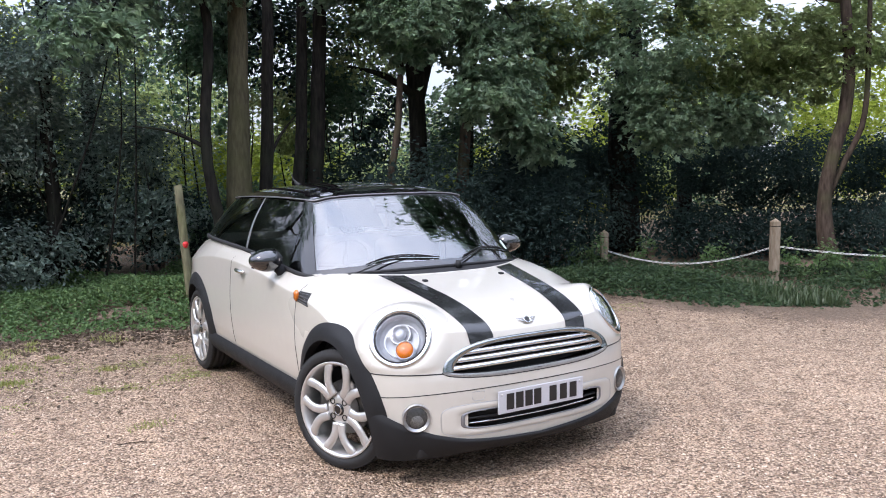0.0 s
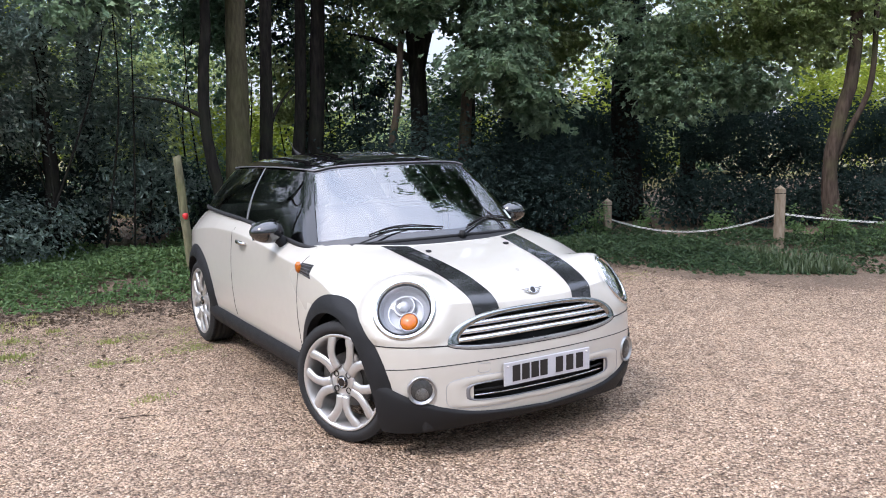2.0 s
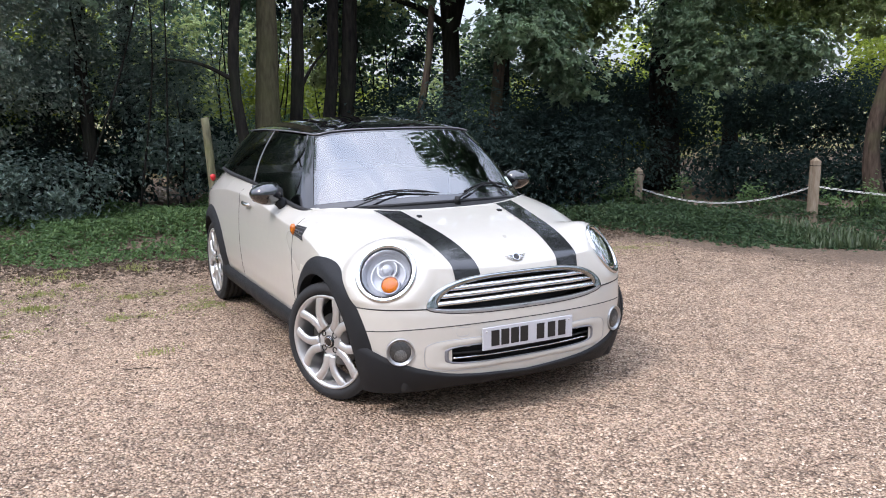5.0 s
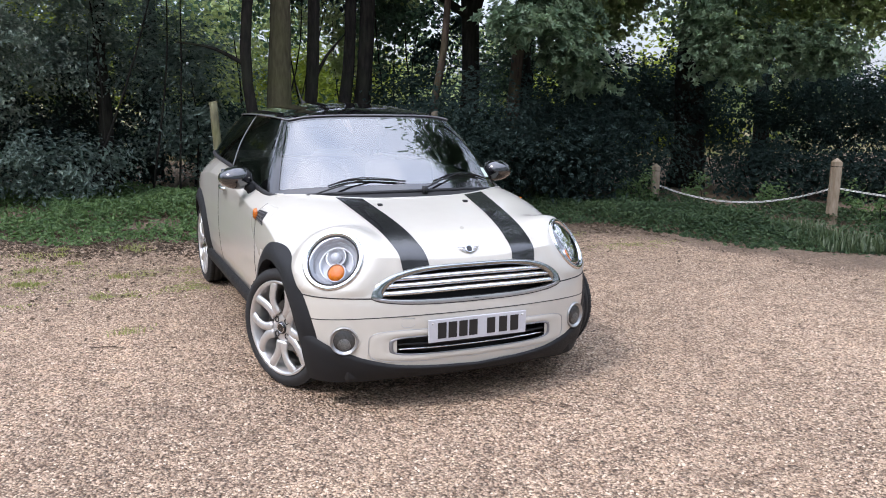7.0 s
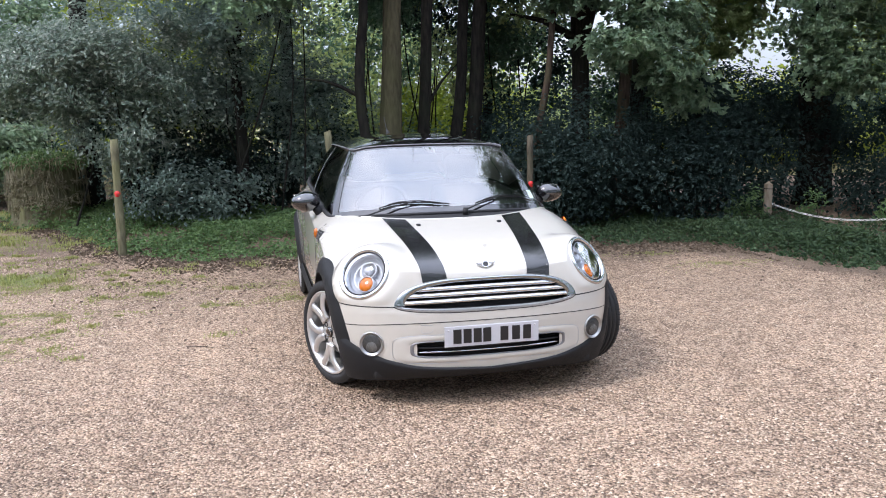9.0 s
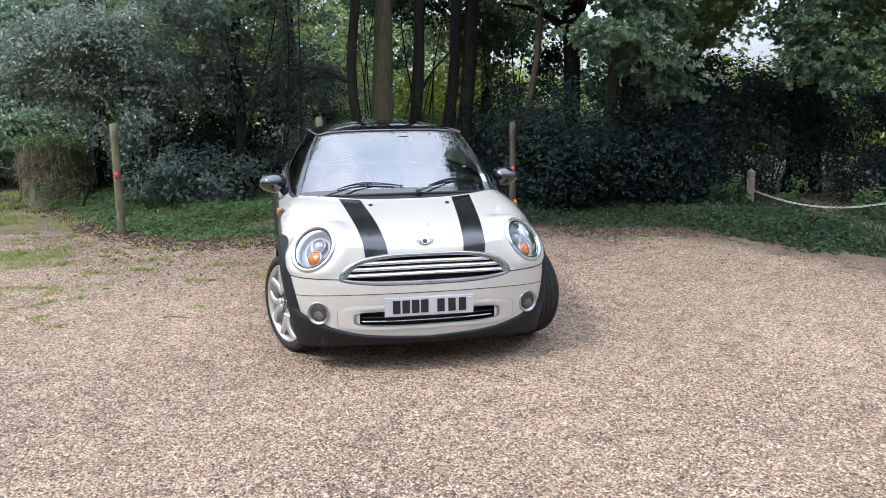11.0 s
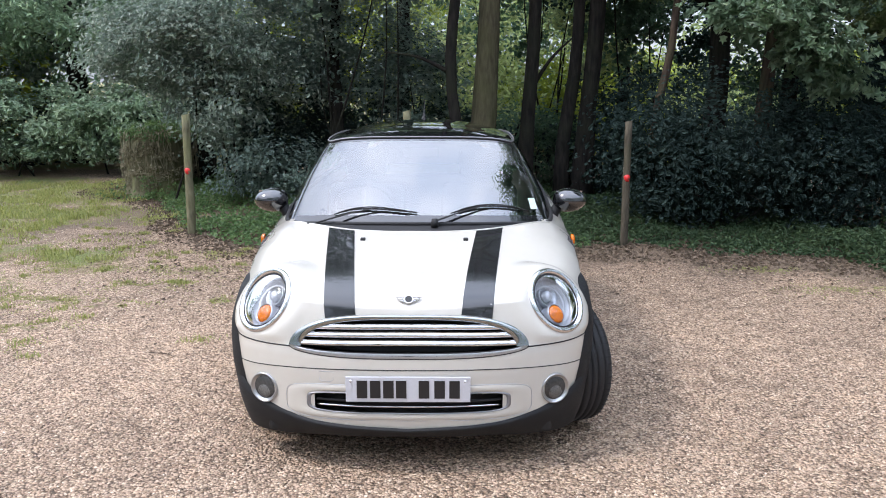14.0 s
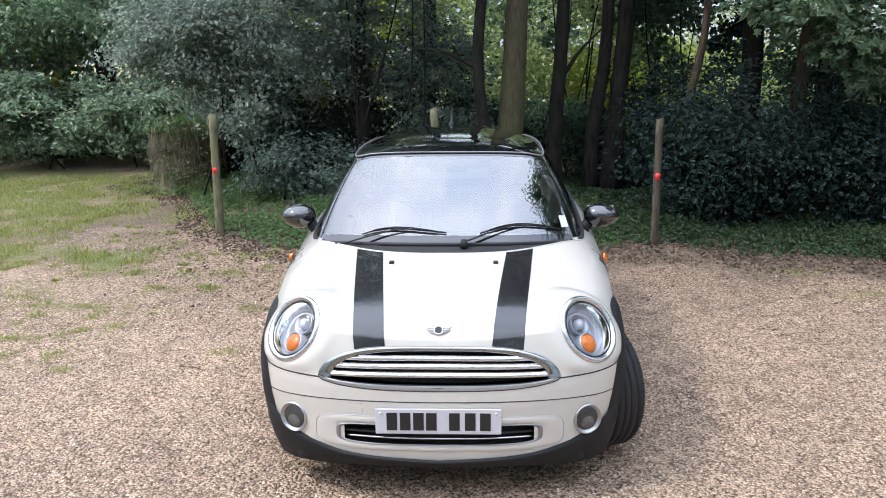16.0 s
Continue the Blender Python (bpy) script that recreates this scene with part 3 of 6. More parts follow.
# bonnet stripes
for s in (-1, 1):
    def stripe(u, v, s=s):
        x0, x1 = 0.222 + 0.083 * u, 0.352 + 0.088 * u
        x = x0 + (x1 - x0) * v
        ys = -0.51
        if u < 0.1:
            z0, z1 = 0.565 + 0.134 * (1 - (x / 0.508) ** 3.6) ** 0.56, on_top(s * x, ys).z
            return on_front(s * x, z0 + (z1 - z0) * u / 0.1, 0.0022)
        u = (u - 0.1) / 0.9
        return on_top(s * x, ys + (screen_edge(x) - 0.012 - ys) * u, 0.0022)
    v, f = grid(stripe, 60, 6, flip=s > 0)
    part("bonnet_stripe", to_mesh("bonnet_stripe", v, f), "stripe", car, "black vinyl bonnet stripe")


# seams: fine dark joints between the panels
def seam(name, pts, r=0.0022):
    part(name, to_mesh(name, *tube(pts, r, 6)), "matt_black", car)


def wall_line(u0, u1, zfn, n=60, out=0.0):
    pts = []
    for i in range(n):
        u = u0 + (u1 - u0) * i / (n - 1)
        px, py = outline(u % 1.0)
        z = zfn(px, py)
        lo, hi = 0.0, 0.5
        for _ in range(18):
            m = (lo + hi) / 2
            lo, hi = (m, hi) if body_point(u % 1.0, m).z < z else (lo, m)
        pts.append(body_point(u % 1.0, lo, out))
    return pts


def u_at(y, s=1):
    """u of the side point at y."""
    i = int(np.argmin(np.abs(OUT[:, 1] - y)))
    u = 0.5 * i / (len(OUT) - 1)
    return u if s > 0 else 1 - u


for s in (-1, 1):
    ua = u_at(-0.33, s)
    ug = float(np.interp(0.512, OUT[:120, 0], np.arange(120))) * 0.5 / (len(OUT) - 1)
    ug = ug if s > 0 else 1 - ug
    seam("bonnet_seam", wall_line(ug, ua, lambda x, y: 0.560 - 0.006 * abs(x), 40), 0.003)
    seam("door_seam", [on_side(0.435 + 0.03 * math.sin(k / 19 * 3.1), 0.36 + 0.52 * k / 19, 0.0, s) for k in range(20)])
    seam("door_rear_seam", [on_side(1.58 + 0.03 * math.sin(k / 19 * 3.1), 0.36 + 0.58 * k / 19, 0.0, s) for k in range(20)])
seam("bumper_seam", wall_line(-0.098, 0.098, lambda x, y: 0.476 - 0.028 * min(1, abs(x) / 0.76) ** 3, 90), 0.0022)

# greenhouse: lower and upper outline with matching points
G_TOP_PTS = [(0, 0.825, 1.343), (0.27, 0.84, 1.340), (0.43, 0.868, 1.330), (0.518, 0.905, 1.312), (0.540, 1.0, 1.316), (0.550, 1.3, 1.320), (0.553, 1.65, 1.318), (0.545, 2.0, 1.310), (0.525, 2.3, 1.298),
             (0.49, 2.52, 1.285), (0.41, 2.66, 1.275), (0.23, 2.72, 1.272), (0, 2.73, 1.272)]
G_LOW = spline(_low_pts, 161)
_d = np.r_[0, np.cumsum(np.linalg.norm(np.diff(np.array(_low_pts), axis=0), axis=1))]
_d = _d / _d[-1]


def low_at(u):
    return smooth_at(_d, np.array(_low_pts), u)


def high_at(u):
    return smooth_at(_d, np.array(G_TOP_PTS), u)


U_SCREEN, U_A, U_B0, U_B1, U_C, U_REAR = _d[3] + 0.004, _d[4] - 0.014, _d[6] - 0.004, _d[6] + 0.006, _d[8] + 0.01, _d[10]


def cabin(u, v, s=1, inset=0.0):
    a, b = low_at(u), high_at(u)
    p = a + (b - a) * v
    n = np.array([b[2] - a[2], 0.0, 0.0])
    side = 1.0 if U_SCREEN < u < U_REAR else 0.0
    bulge = 0.022 * math.sin(math.pi * v)
    out = np.array([p[0], p[1] - 1.6, 0.0])
    out /= max(np.linalg.norm(out), 1e-6)
    p = p + out * (bulge - inset) + np.array([0, 0, (0.012 if u < U_SCREEN else 0.0) * math.sin(math.pi * v)])
    return (p[0] * s, p[1], p[2])


def cabin_patch(u0, u1, v0, v1, nu, nv, inset=0.0, sides=(-1, 1), thick=0.0):
    out = []
    for s in sides:
        out.append(grid(lambda u, v: cabin(u0 + (u1 - u0) * u, v0 + (v1 - v0) * v, s, inset), nu, nv, flip=s < 0))
    return out


# windscreen runs across both halves
def screen_point(u, v):
    k = (2 * u - 1) * U_SCREEN
    return cabin(abs(k), v, 1 if k >= 0 else -1)


ws_obj = part("windscreen", to_mesh("windscreen", *grid(screen_point, 70, 24)), "glass", car, "clear raked windscreen reflecting the sky")
ws_obj.visible_shadow = False
for s in (-1, 1):
    (p,) = cabin_patch(U_SCREEN, U_A + 0.012, 0.0, 1.0, 7, 20, sides=(s,), inset=-0.004)
    part("windscreen_pillar", to_mesh("windscreen_pillar", *p), "gloss_black", car, "gloss black windscreen pillar")
    (p,) = cabin_patch(U_A, U_B0, 0.02, 0.97, 40, 14, sides=(s,))
    w = part("door_window", to_mesh("door_window", *p), "dark_glass", car, "dark tinted door window")
    w.visible_shadow = False
    (p,) = cabin_patch(U_B0, U_B1, 0.0, 1.0, 4, 14, sides=(s,), inset=-0.003)
    part("door_pillar", to_mesh("door_pillar", *p), "rail", car, "satin grey strip between the side windows")
    (p,) = cabin_patch(U_B1, U_C, 0.02, 0.97, 30, 14, sides=(s,))
    part("quarter_window", to_mesh("quarter_window", *p), "dark_glass", car, "dark tinted quarter window")
    (p,) = cabin_patch(U_C, U_REAR, 0.0, 1.0, 16, 14, sides=(s,))
    part("rear_pillar", to_mesh("rear_pillar", *p), "gloss_black", car)
    # seal along the foot of the side windows, with a bright upper strip
    pts = [Vector(cabin(U_A - 0.02 + (U_C + 0.1 - U_A) * k / 50, 0.0, s, -0.006)) for k in range(51)]
    part("window_seal", to_mesh("window_seal", *tube(pts, 0.012, 8, flat=1.2)), "matt_black", car)
    pts = [Vector(cabin(U_A + (U_REAR - U_A) * k / 60, 1.0, s, -0.008)) + Vector((0, 0, 0.004)) for k in range(61)]
    part("drip_rail", to_mesh("drip_rail", *tube(pts, 0.005, 6)), "rail", car, "satin grey drip rail")
rear_screen = grid(lambda u, v: cabin(1 - abs(2 * u - 1) * (1 - U_REAR), v, 1 if u > 0.5 else -1), 40, 12, flip=True)
part("rear_window", to_mesh("rear_window", *rear_screen), "dark_glass", car, "dark tinted rear window")
part("header_rail", to_mesh("header_rail", *tube([Vector(cabin(abs(k) * U_A / 40, 1.0, 1 if k >= 0 else -1, -0.006)) + Vector((0, 0, 0.003)) for k in range(-40, 41)], 0.005, 8)), "rail", car, "silver-grey rail over the windscreen")
# black printed band and seal round the glass
pts = [Vector(cabin(abs(k) * U_A / 40, 0.0, 1 if k >= 0 else -1, -0.004)) for k in range(-40, 41)]
part("screen_seal", to_mesh("screen_seal", *tube(pts, 0.011, 8)), "matt_black", car)


def roof_point(u, v):
    k = (2 * u - 1)
    a = high_at(abs(k))
    s = 1 if k >= 0 else -1
    cy = min(max(a[1], 1.15), 2.3)
    q = v
    x, y = a[0] * (1 - q), a[1] + (cy - a[1]) * q
    crown = 1.409 - 0.028 * ((cy - 1.35) / 0.9) ** 2 if cy > 1.35 else 1.409 - 0.012 * ((1.35 - cy) / 0.2) ** 2
    z = a[2] + (crown - a[2]) * (1 - (1 - q) ** 2.4)
    return (x * s, y, z)


part("roof", to_mesh("roof", *grid(lambda u, v: roof_point(u, v), 160, 20, flip=True)), "gloss_black", car, "gloss black roof panel")
# spoiler lip at the tail of the roof, and aerial
part("roof_spoiler", to_mesh("roof_spoiler", *tube([(-0.45, 2.60, 1.285), (-0.27, 2.74, 1.288), (0, 2.78, 1.290), (0.27, 2.74, 1.288), (0.45, 2.60, 1.285)], [0.03, 0.045, 0.05, 0.045, 0.03], 10, flat=0.4)), "gloss_black", car)
part("aerial", to_mesh("aerial", *tube([(-0.03, 2.36, 1.365), (-0.03, 2.44, 1.392), (-0.03, 2.50, 1.42), (-0.03, 2.62, 1.52)], [0.022, 0.014, 0.004, 0.0025], 8)), "matt_black", car, "short black roof aerial")


# cowl under the wipers
def cowl(u, v):
    x = -0.70 + 1.40 * u
    i = int(np.argmin(np.abs(G_LOW[:81, 0] - abs(x))))
    y0, y1 = screen_edge(x) - 0.01, G_LOW[i, 1] + 0.01
    zf = on_top(x, screen_edge(x) - 0.02).z - 0.012
    return (x, y0 + (y1 - y0) * v, zf + (G_LOW[i, 2] + 0.004 - zf) * v - 0.006 * math.sin(math.pi * v))


part("cowl_panel", to_mesh("cowl_panel", *grid(cowl, 70, 6)), "matt_black", car, "black plastic cowl under the wipers")
# bright rear edge of the bonnet
part("bonnet_rear_edge", to_mesh("bonnet_rear_edge", *tube([on_top(-0.705 + 1.41 * k / 70, screen_edge(-0.705 + 1.41 * k / 70), 0.0) for k in range(71)], 0.005, 6)), "paint", car)


# black printed bands along the foot and the head of the glass
for v0_, v1_ in ((0.0, 0.085), (0.955, 1.0)):
    def band(u, v, v0_=v0_, v1_=v1_):
        k = (2 * u - 1) * U_SCREEN
        return cabin(abs(k), v0_ + (v1_ - v0_) * v, 1 if k >= 0 else -1, -0.0012)
    part("glass_band", to_mesh("glass_band", *grid(band, 70, 4)), "frit", car, "black printed band on the windscreen")


# wipers: arm, blade
def screen_at(x, y):
    """Height of the windscreen over a plan point."""
    hit = tree_ws.ray_cast(Vector((x, y, 3)), Vector((0, 0, -1)))
    return hit[0] if hit[0] else Vector((x, y, 0.94))


_wsv = grid(screen_point, 50, 16)
tree_ws = BVHTree.FromPolygons([Vector(v) for v in _wsv[0]], _wsv[1])
for piv, bl0, bl1, q in (((-0.556, 0.325), (-0.435, 0.375), (0.005, 0.312), 0.55), ((0.095, 0.245), (0.175, 0.318), (0.594, 0.475), 0.5)):
    g = lambda t: screen_at(bl0[0] + (bl1[0] - bl0[0]) * t, bl0[1] + (bl1[1] - bl0[1]) * t)
    base = Vector((*piv, screen_at(piv[0], piv[1] + 0.06).z - 0.015))
    mid = g(q) + Vector((0, -0.010, 0.020))
    w = part("wiper", to_mesh("wiper", *tube(spline([base, base.lerp(mid, 0.5) + Vector((0, -0.004, 0.006)), mid], 14), [0.0075 - 0.0035 * k / 13 for k in range(14)], 8, flat=0.7)), "matt_black", car, "black wiper arm and blade")
    part("wiper_pivot", to_mesh("wiper_pivot", *tube([base + Vector((0, 0, -0.03)), base + Vector((0, 0, 0.012))], [0.02, 0.016], 10, up=(0, 1, 0))), "matt_black", w)
    part("blade", to_mesh("blade", *tube([g(k / 20) + Vector((0, -0.005, 0.008)) for k in range(21)], 0.0036, 6, flat=1.3)), "matt_black", w)
    part("blade_frame", to_mesh("blade_frame", *tube([g(0.12 + 0.76 * k / 10) + Vector((0, -0.010, 0.012 + 0.006 * math.sin(math.pi * k / 10))) for k in range(11)], 0.0034, 6)), "plastic", w)
for s in (-1, 1):
    c = on_top(s * 0.25, 0.04)
    part("washer_jet", to_mesh("washer_jet", *moved(box(-0.012, -0.014, -0.004, 0.012, 0.014, 0.010, 0.004), Matrix.Translation(c))), "matt_black", car, "small black washer jet")

# front: grille
grille = part("grille_backing", to_mesh("grille_backing", *grid(lambda u, v: (-0.49 + 0.98 * u, -0.545 + 0.10 * (2 * u - 1) ** 2 + 0.07 * v, 0.525 + 0.19 * v), 24, 4)), "matt_black", car, "black grille opening")


def grille_ring(t, k=1.0, lift=0.0):
    """Rim of the grille: flat foot, arched top, sharp lower corners. k: 1 outside, 0 inside."""
    a = 2 * math.pi * t
    c, q = math.cos(a), math.sin(a)
    x = (0.455 + 0.053 * k) * abs(c) ** (0.55 if q > 0 else 0.62) * (1 if c > 0 else -1)
    z = 0.561 + ((0.114 + 0.020 * k) * q ** 1.12 if q > 0 else (0.009 + 0.029 * k) * q)
    return on_front(x, z) + Vector((0, -0.92, 0.38)) * lift * (0.68 + 0.32 * math.tanh(4 * q))


def rim_strip(ring, k0, k1, prof, n=120, m=7):
    def fn(u, v):
        return ring(u, k0 + (k1 - k0) * v, prof(v))
    return grid(fn, n, m, True)


def arch_rim(u, v):
    """Upper arch of the surround: a rounded chrome band from one lower corner over to the other."""
    return grille_ring(0.5 * u, 1.0 - v, 0.002 + 0.013 * math.sin(math.pi * min(1, 0.06 + 0.94 * v)) ** 0.55)


def foot_trim(u, v):
    """Lower edge of the surround: a thin satin strip set into the bumper."""
    return grille_ring(0.5 + 0.5 * u, 1.0 - 0.8 * v, 0.001 + 0.006 * math.sin(math.pi * v) ** 0.5)


part("grille_rim", to_mesh("grille_rim", *grid(arch_rim, 140, 14)), "rim_chrome", car, "polished chrome arch over the grille")
part("grille_foot_trim", to_mesh("grille_foot_trim", *grid(foot_trim, 120, 7)), "fog_ring", car, "thin satin strip below the grille")
for k_ in (1.0, 0.58, 0.2):
    part("grille_joint", to_mesh("grille_joint", *tube([grille_ring(0.5 + 0.5 * i / 60, k_, 0.001) for i in range(61)], 0.0022, 6)), "matt_black", car)
for i, (z, w) in enumerate(((0.583, 0.456), (0.616, 0.434), (0.648, 0.385))):
    def slat(u, v, z=z, w=w):
        x = -w + 2 * w * u
        a = math.pi * (0.08 + 0.84 * v)
        p = on_front(x, z - 0.008 * (x / 0.45) ** 2 + 0.0125 * math.cos(a) * (-1))
        return p + Vector((0, 0.012 - 0.016 * math.sin(a), 0))
    part("grille_slat", to_mesh("grille_slat", *grid(slat, 60, 7)), "chrome", car, "chrome grille bar")

# bonnet badge: winged roundel without lettering
bd = on_front(0, 0.748)
badge_m = Matrix.Translation(bd + Vector((0, -0.006, 0.004))) @ Matrix.Rotation(radians(-42), 4, "X")
disc = [(0, -0.004, 0)] + [(0.017 * math.cos(2 * math.pi * k / 24), -0.004, 0.017 * math.sin(2 * math.pi * k / 24)) for k in range(24)]
bad = part("badge", to_mesh("badge", *moved((disc, [(0, (k + 1) % 24 + 1, k + 1) for k in range(24)]), badge_m)), "ink", car, "winged round bonnet badge")
ring = [(0.018 * math.cos(2 * math.pi * k / 24), -0.004, 0.018 * math.sin(2 * math.pi * k / 24)) for k in range(24)]
part("badge_ring", to_mesh("badge_ring", *moved(tube(ring, 0.0035, 6, True, up=(0, 1, 0)), badge_m)), "chrome", bad)
for s in (-1, 1):
    wing = []
    for k in range(4):
        wing.append(tube([(s * 0.019, -0.002, 0.010 - 0.007 * k), (s * (0.058 - 0.010 * k), -0.001, 0.012 - 0.009 * k)], 0.0042, 6, flat=0.6))
    part("badge_wing", to_mesh("badge_wing", *moved(join(*wing), badge_m)), "chrome", bad)


# headlamps: round lamps in painted buckets
for s in (-1, 1):
    c, n, side, up = lamp_axis(s)
    lm = Matrix.Translation(c) @ Matrix((n, side, up)).transposed().to_4x4()

    def disc_part(name, prof, mat, parent, label="", a=0.0, b=0.0, seg=64):
        return part(name, to_mesh(name, *moved(lathe(prof, seg), lm @ Matrix.Translation((0, a, b)))), mat, parent, label)

    lamp = disc_part("headlamp", [(-0.004, 0.1515), (0.004, 0.1515), (0.011, 0.147), (0.014, 0.140), (0.012, 0.132), (0.006, 0.126), (-0.004, 0.124)], "chrome", car, "round headlamp in a polished chrome ring")
    disc_part("bucket", [(-0.20, 0.150), (-0.06, 0.151), (-0.002, 0.1522), (0.003, 0.1508)], "paint", lamp)
    disc_part("gasket", [(-0.004, 0.125), (0.004, 0.1245), (0.005, 0.120), (-0.002, 0.1185)], "matt_black", lamp)
    disc_part("reflector", [(-0.004, 0.1195), (-0.02, 0.117), (-0.05, 0.10), (-0.07, 0.07), (-0.078, 0.0005)], "reflector", lamp, "silver reflector bowl")
    disc_part("bezel", [(-0.010, 0.1185), (-0.020, 0.110), (-0.024, 0.106), (-0.034, 0.104)], "grey_bezel", lamp)
    disc_part("reflector_step", [(-0.052, 0.086), (-0.040, 0.084), (-0.046, 0.078)], "reflector", lamp)
    pj = disc_part("projector", [(-0.07, 0.050), (-0.050, 0.052), (-0.046, 0.049), (-0.054, 0.042), (-0.064, 0.028)], "grey_bezel", lamp, "", s * 0.012, 0.036, 40)
    disc_part("bulb_shield", [(-0.064, 0.026), (-0.044, 0.024), (-0.036, 0.016), (-0.033, 0.0005)], "reflector", lamp, "", s * 0.012, 0.036, 32)
    disc_part("indicator", [(-0.05, 0.0405), (-0.004, 0.0405), (0.003, 0.034), (0.007, 0.021), (0.009, 0.0005)], "amber", lamp, "round amber indicator lens", -s * 0.026, -0.058, 40)
    disc_part("indicator_ring", [(-0.05, 0.0415), (-0.003, 0.0415), (0.000, 0.0445), (-0.003, 0.0475), (-0.05, 0.0475)], "grey_bezel", lamp, "", -s * 0.026, -0.058, 40)
    lens = disc_part("lens", [(0.003, 0.121), (0.010, 0.110), (0.018, 0.085), (0.023, 0.055), (0.026, 0.0005)], "lens", lamp, "clear domed lens")
    lens.visible_shadow = False

# fog lamps in the bumper
for s in (-1, 1):
    c = on_front(s * 0.626, 0.358, 0.0)
    n = Vector((s * 0.38, -0.925, 0.0)).normalized()
    rot = Matrix.Translation(c) @ n.to_track_quat("X", "Z").to_matrix().to_4x4()
    fog = part("fog_lamp", to_mesh("fog_lamp", *moved(lathe([(-0.02, 0.067), (0.010, 0.067), (0.014, 0.0655), (0.015, 0.0625), (0.013, 0.0605)], 48), rot)), "fog_ring", car, "round fog lamp in a satin silver ring")
    part("cone", to_mesh("cone", *moved(lathe([(0.013, 0.061), (0.008, 0.0565), (0.005, 0.0535), (0.004, 0.0505)], 40), rot)), "fog_ring", fog, "silver cone behind the ring")
    part("bowl", to_mesh("bowl", *moved(lathe([(-0.022, 0.050), (-0.04, 0.044), (-0.052, 0.028), (-0.056, 0.0005)], 36), rot)), "fog_bowl", fog)
    # pale disc on the opaque glass: the light cone inside, as colour
    part("bulb", to_mesh("bulb", *moved(lathe([(0.002, 0.037), (0.009, 0.035), (0.0142, 0.022), (0.0165, 0.0005)], 32), rot @ Matrix.Translation((0, 0, -0.010)))), "fog_bowl", fog, "raised grey patch on the glass, imitating the light cone inside")
    glass_ = part("lens", to_mesh("lens", *moved(lathe([(0.004, 0.0515), (0.008, 0.045), (0.012, 0.028), (0.0135, 0.013), (0.014, 0.0005)], 40), rot)), "fog_glass", fog, "smoky clear fog lamp glass")
    glass_.visible_shadow = False

# lower intake
part("intake_backing", to_mesh("intake_backing", *grid(lambda u, v: (-0.42 + 0.84 * u, -0.57 + 0.10 * (2 * u - 1) ** 2, 0.27 + 0.12 * v), 24, 3)), "matt_black", car, "black mesh lower air intake")


def intake_ring(t, k=1.0, lift=0.0):
    a = 2 * math.pi * t
    c, s_ = math.cos(a), math.sin(a)
    x = 0.425 * (abs(c) ** 0.30) * (1 if c > 0 else -1) * (1 + (k - 1) * 0.3)
    z = 0.330 + 0.044 * k * (abs(s_) ** 0.42) * (1 if s_ > 0 else -1)
    return on_front(x, z) + Vector((0, -1, 0)) * lift


part("intake_rim", to_mesh("intake_rim", *rim_strip(intake_ring, 1.07, 0.92, lambda v: 0.001 + 0.005 * math.sin(math.pi * v))), "rail", car, "satin grey rim of the lower intake")
part("intake_bumper_roll", to_mesh("intake_bumper_roll", *rim_strip(lambda t, k, l: intake_ring(t, k, l), 1.75, 1.06, lambda v: 0.0005 + 0.004 * math.sin(math.pi * v) ** 0.7)), "paint", car)
part("scoop_joint", to_mesh("scoop_joint", *tube([intake_ring(k / 120, 1.78, 0.0005) for k in range(120)], 0.0015, 6, True)), "grey_bezel", car)
for z in (0.312, 0.335):
    part("intake_bar", to_mesh("intake_bar", *tube([on_front(-0.39 + 0.78 * k / 30, z) + Vector((0, 0.012, 0)) for k in range(31)], 0.007, 8, flat=0.7)), "chrome" if z < 0.32 else "matt_black", car)
part("tow_cover", to_mesh("tow_cover", *tube([on_front(x, z, 0.0) for x, z in ((-0.375, 0.462), (-0.315, 0.462), (-0.315, 0.428), (-0.325, 0.420), (-0.365, 0.420), (-0.375, 0.428))], 0.0014, 6, True)), "grey_bezel", car)

# number plate with plain bars
py = -0.6475
plate = part("number_plate", to_mesh("number_plate", *box(-0.26, py - 0.004, 0.343, 0.26, py + 0.004, 0.454, 0.003), smooth=False), "plate", car, "white number plate with black bars")
part("plate_holder", to_mesh("plate_holder", *box(-0.24, py + 0.004, 0.36, 0.24, py + 0.05, 0.44)), "matt_black", plate)
for x in (-0.213, -0.158, -0.103, -0.050, 0.045, 0.110, 0.172):
    part("bar", to_mesh("bar", *box(x, py - 0.0058, 0.3605, x + 0.044, py - 0.0036, 0.4375), smooth=False), "ink", plate)
for x in (-0.238, 0.238):
    part("plate_screw", to_mesh("plate_screw", *moved(lathe([(0, 0.006), (0.003, 0.005), (0.004, 0.0005)], 12), Matrix.Translation((x, py - 0.004, 0.435)) @ Matrix.Rotation(radians(-90), 4, "Z"))), "alloy", plate)


# black lower valance, sills and arch flares
VAL = u_at(-0.355)


def valance(u, v):
    k = (-VAL + 2 * VAL * u) % 1.0
    px, py_ = outline(k)
    zt = ease(abs(px), [(0, 0.216), (0.376, 0.238), (0.55, 0.276), (0.68, 0.325), (0.78, 0.385)])
    zb = 0.163 - 0.028 * min(1, max(0, (abs(px) - 0.40) / 0.36))
    z = zb + (zt - zb) * v
    cx, cy = 0.0, min(max(py_, -0.10), 2.5)
    d = math.hypot(px - cx, py_ - cy)
    ins = -0.010 + 0.05 * (1 - v) ** 2 + 0.012 * max(0, v - 0.9) / 0.1
    return (px - (px - cx) / d * ins, py_ - (py_ - cy) / d * ins, z)


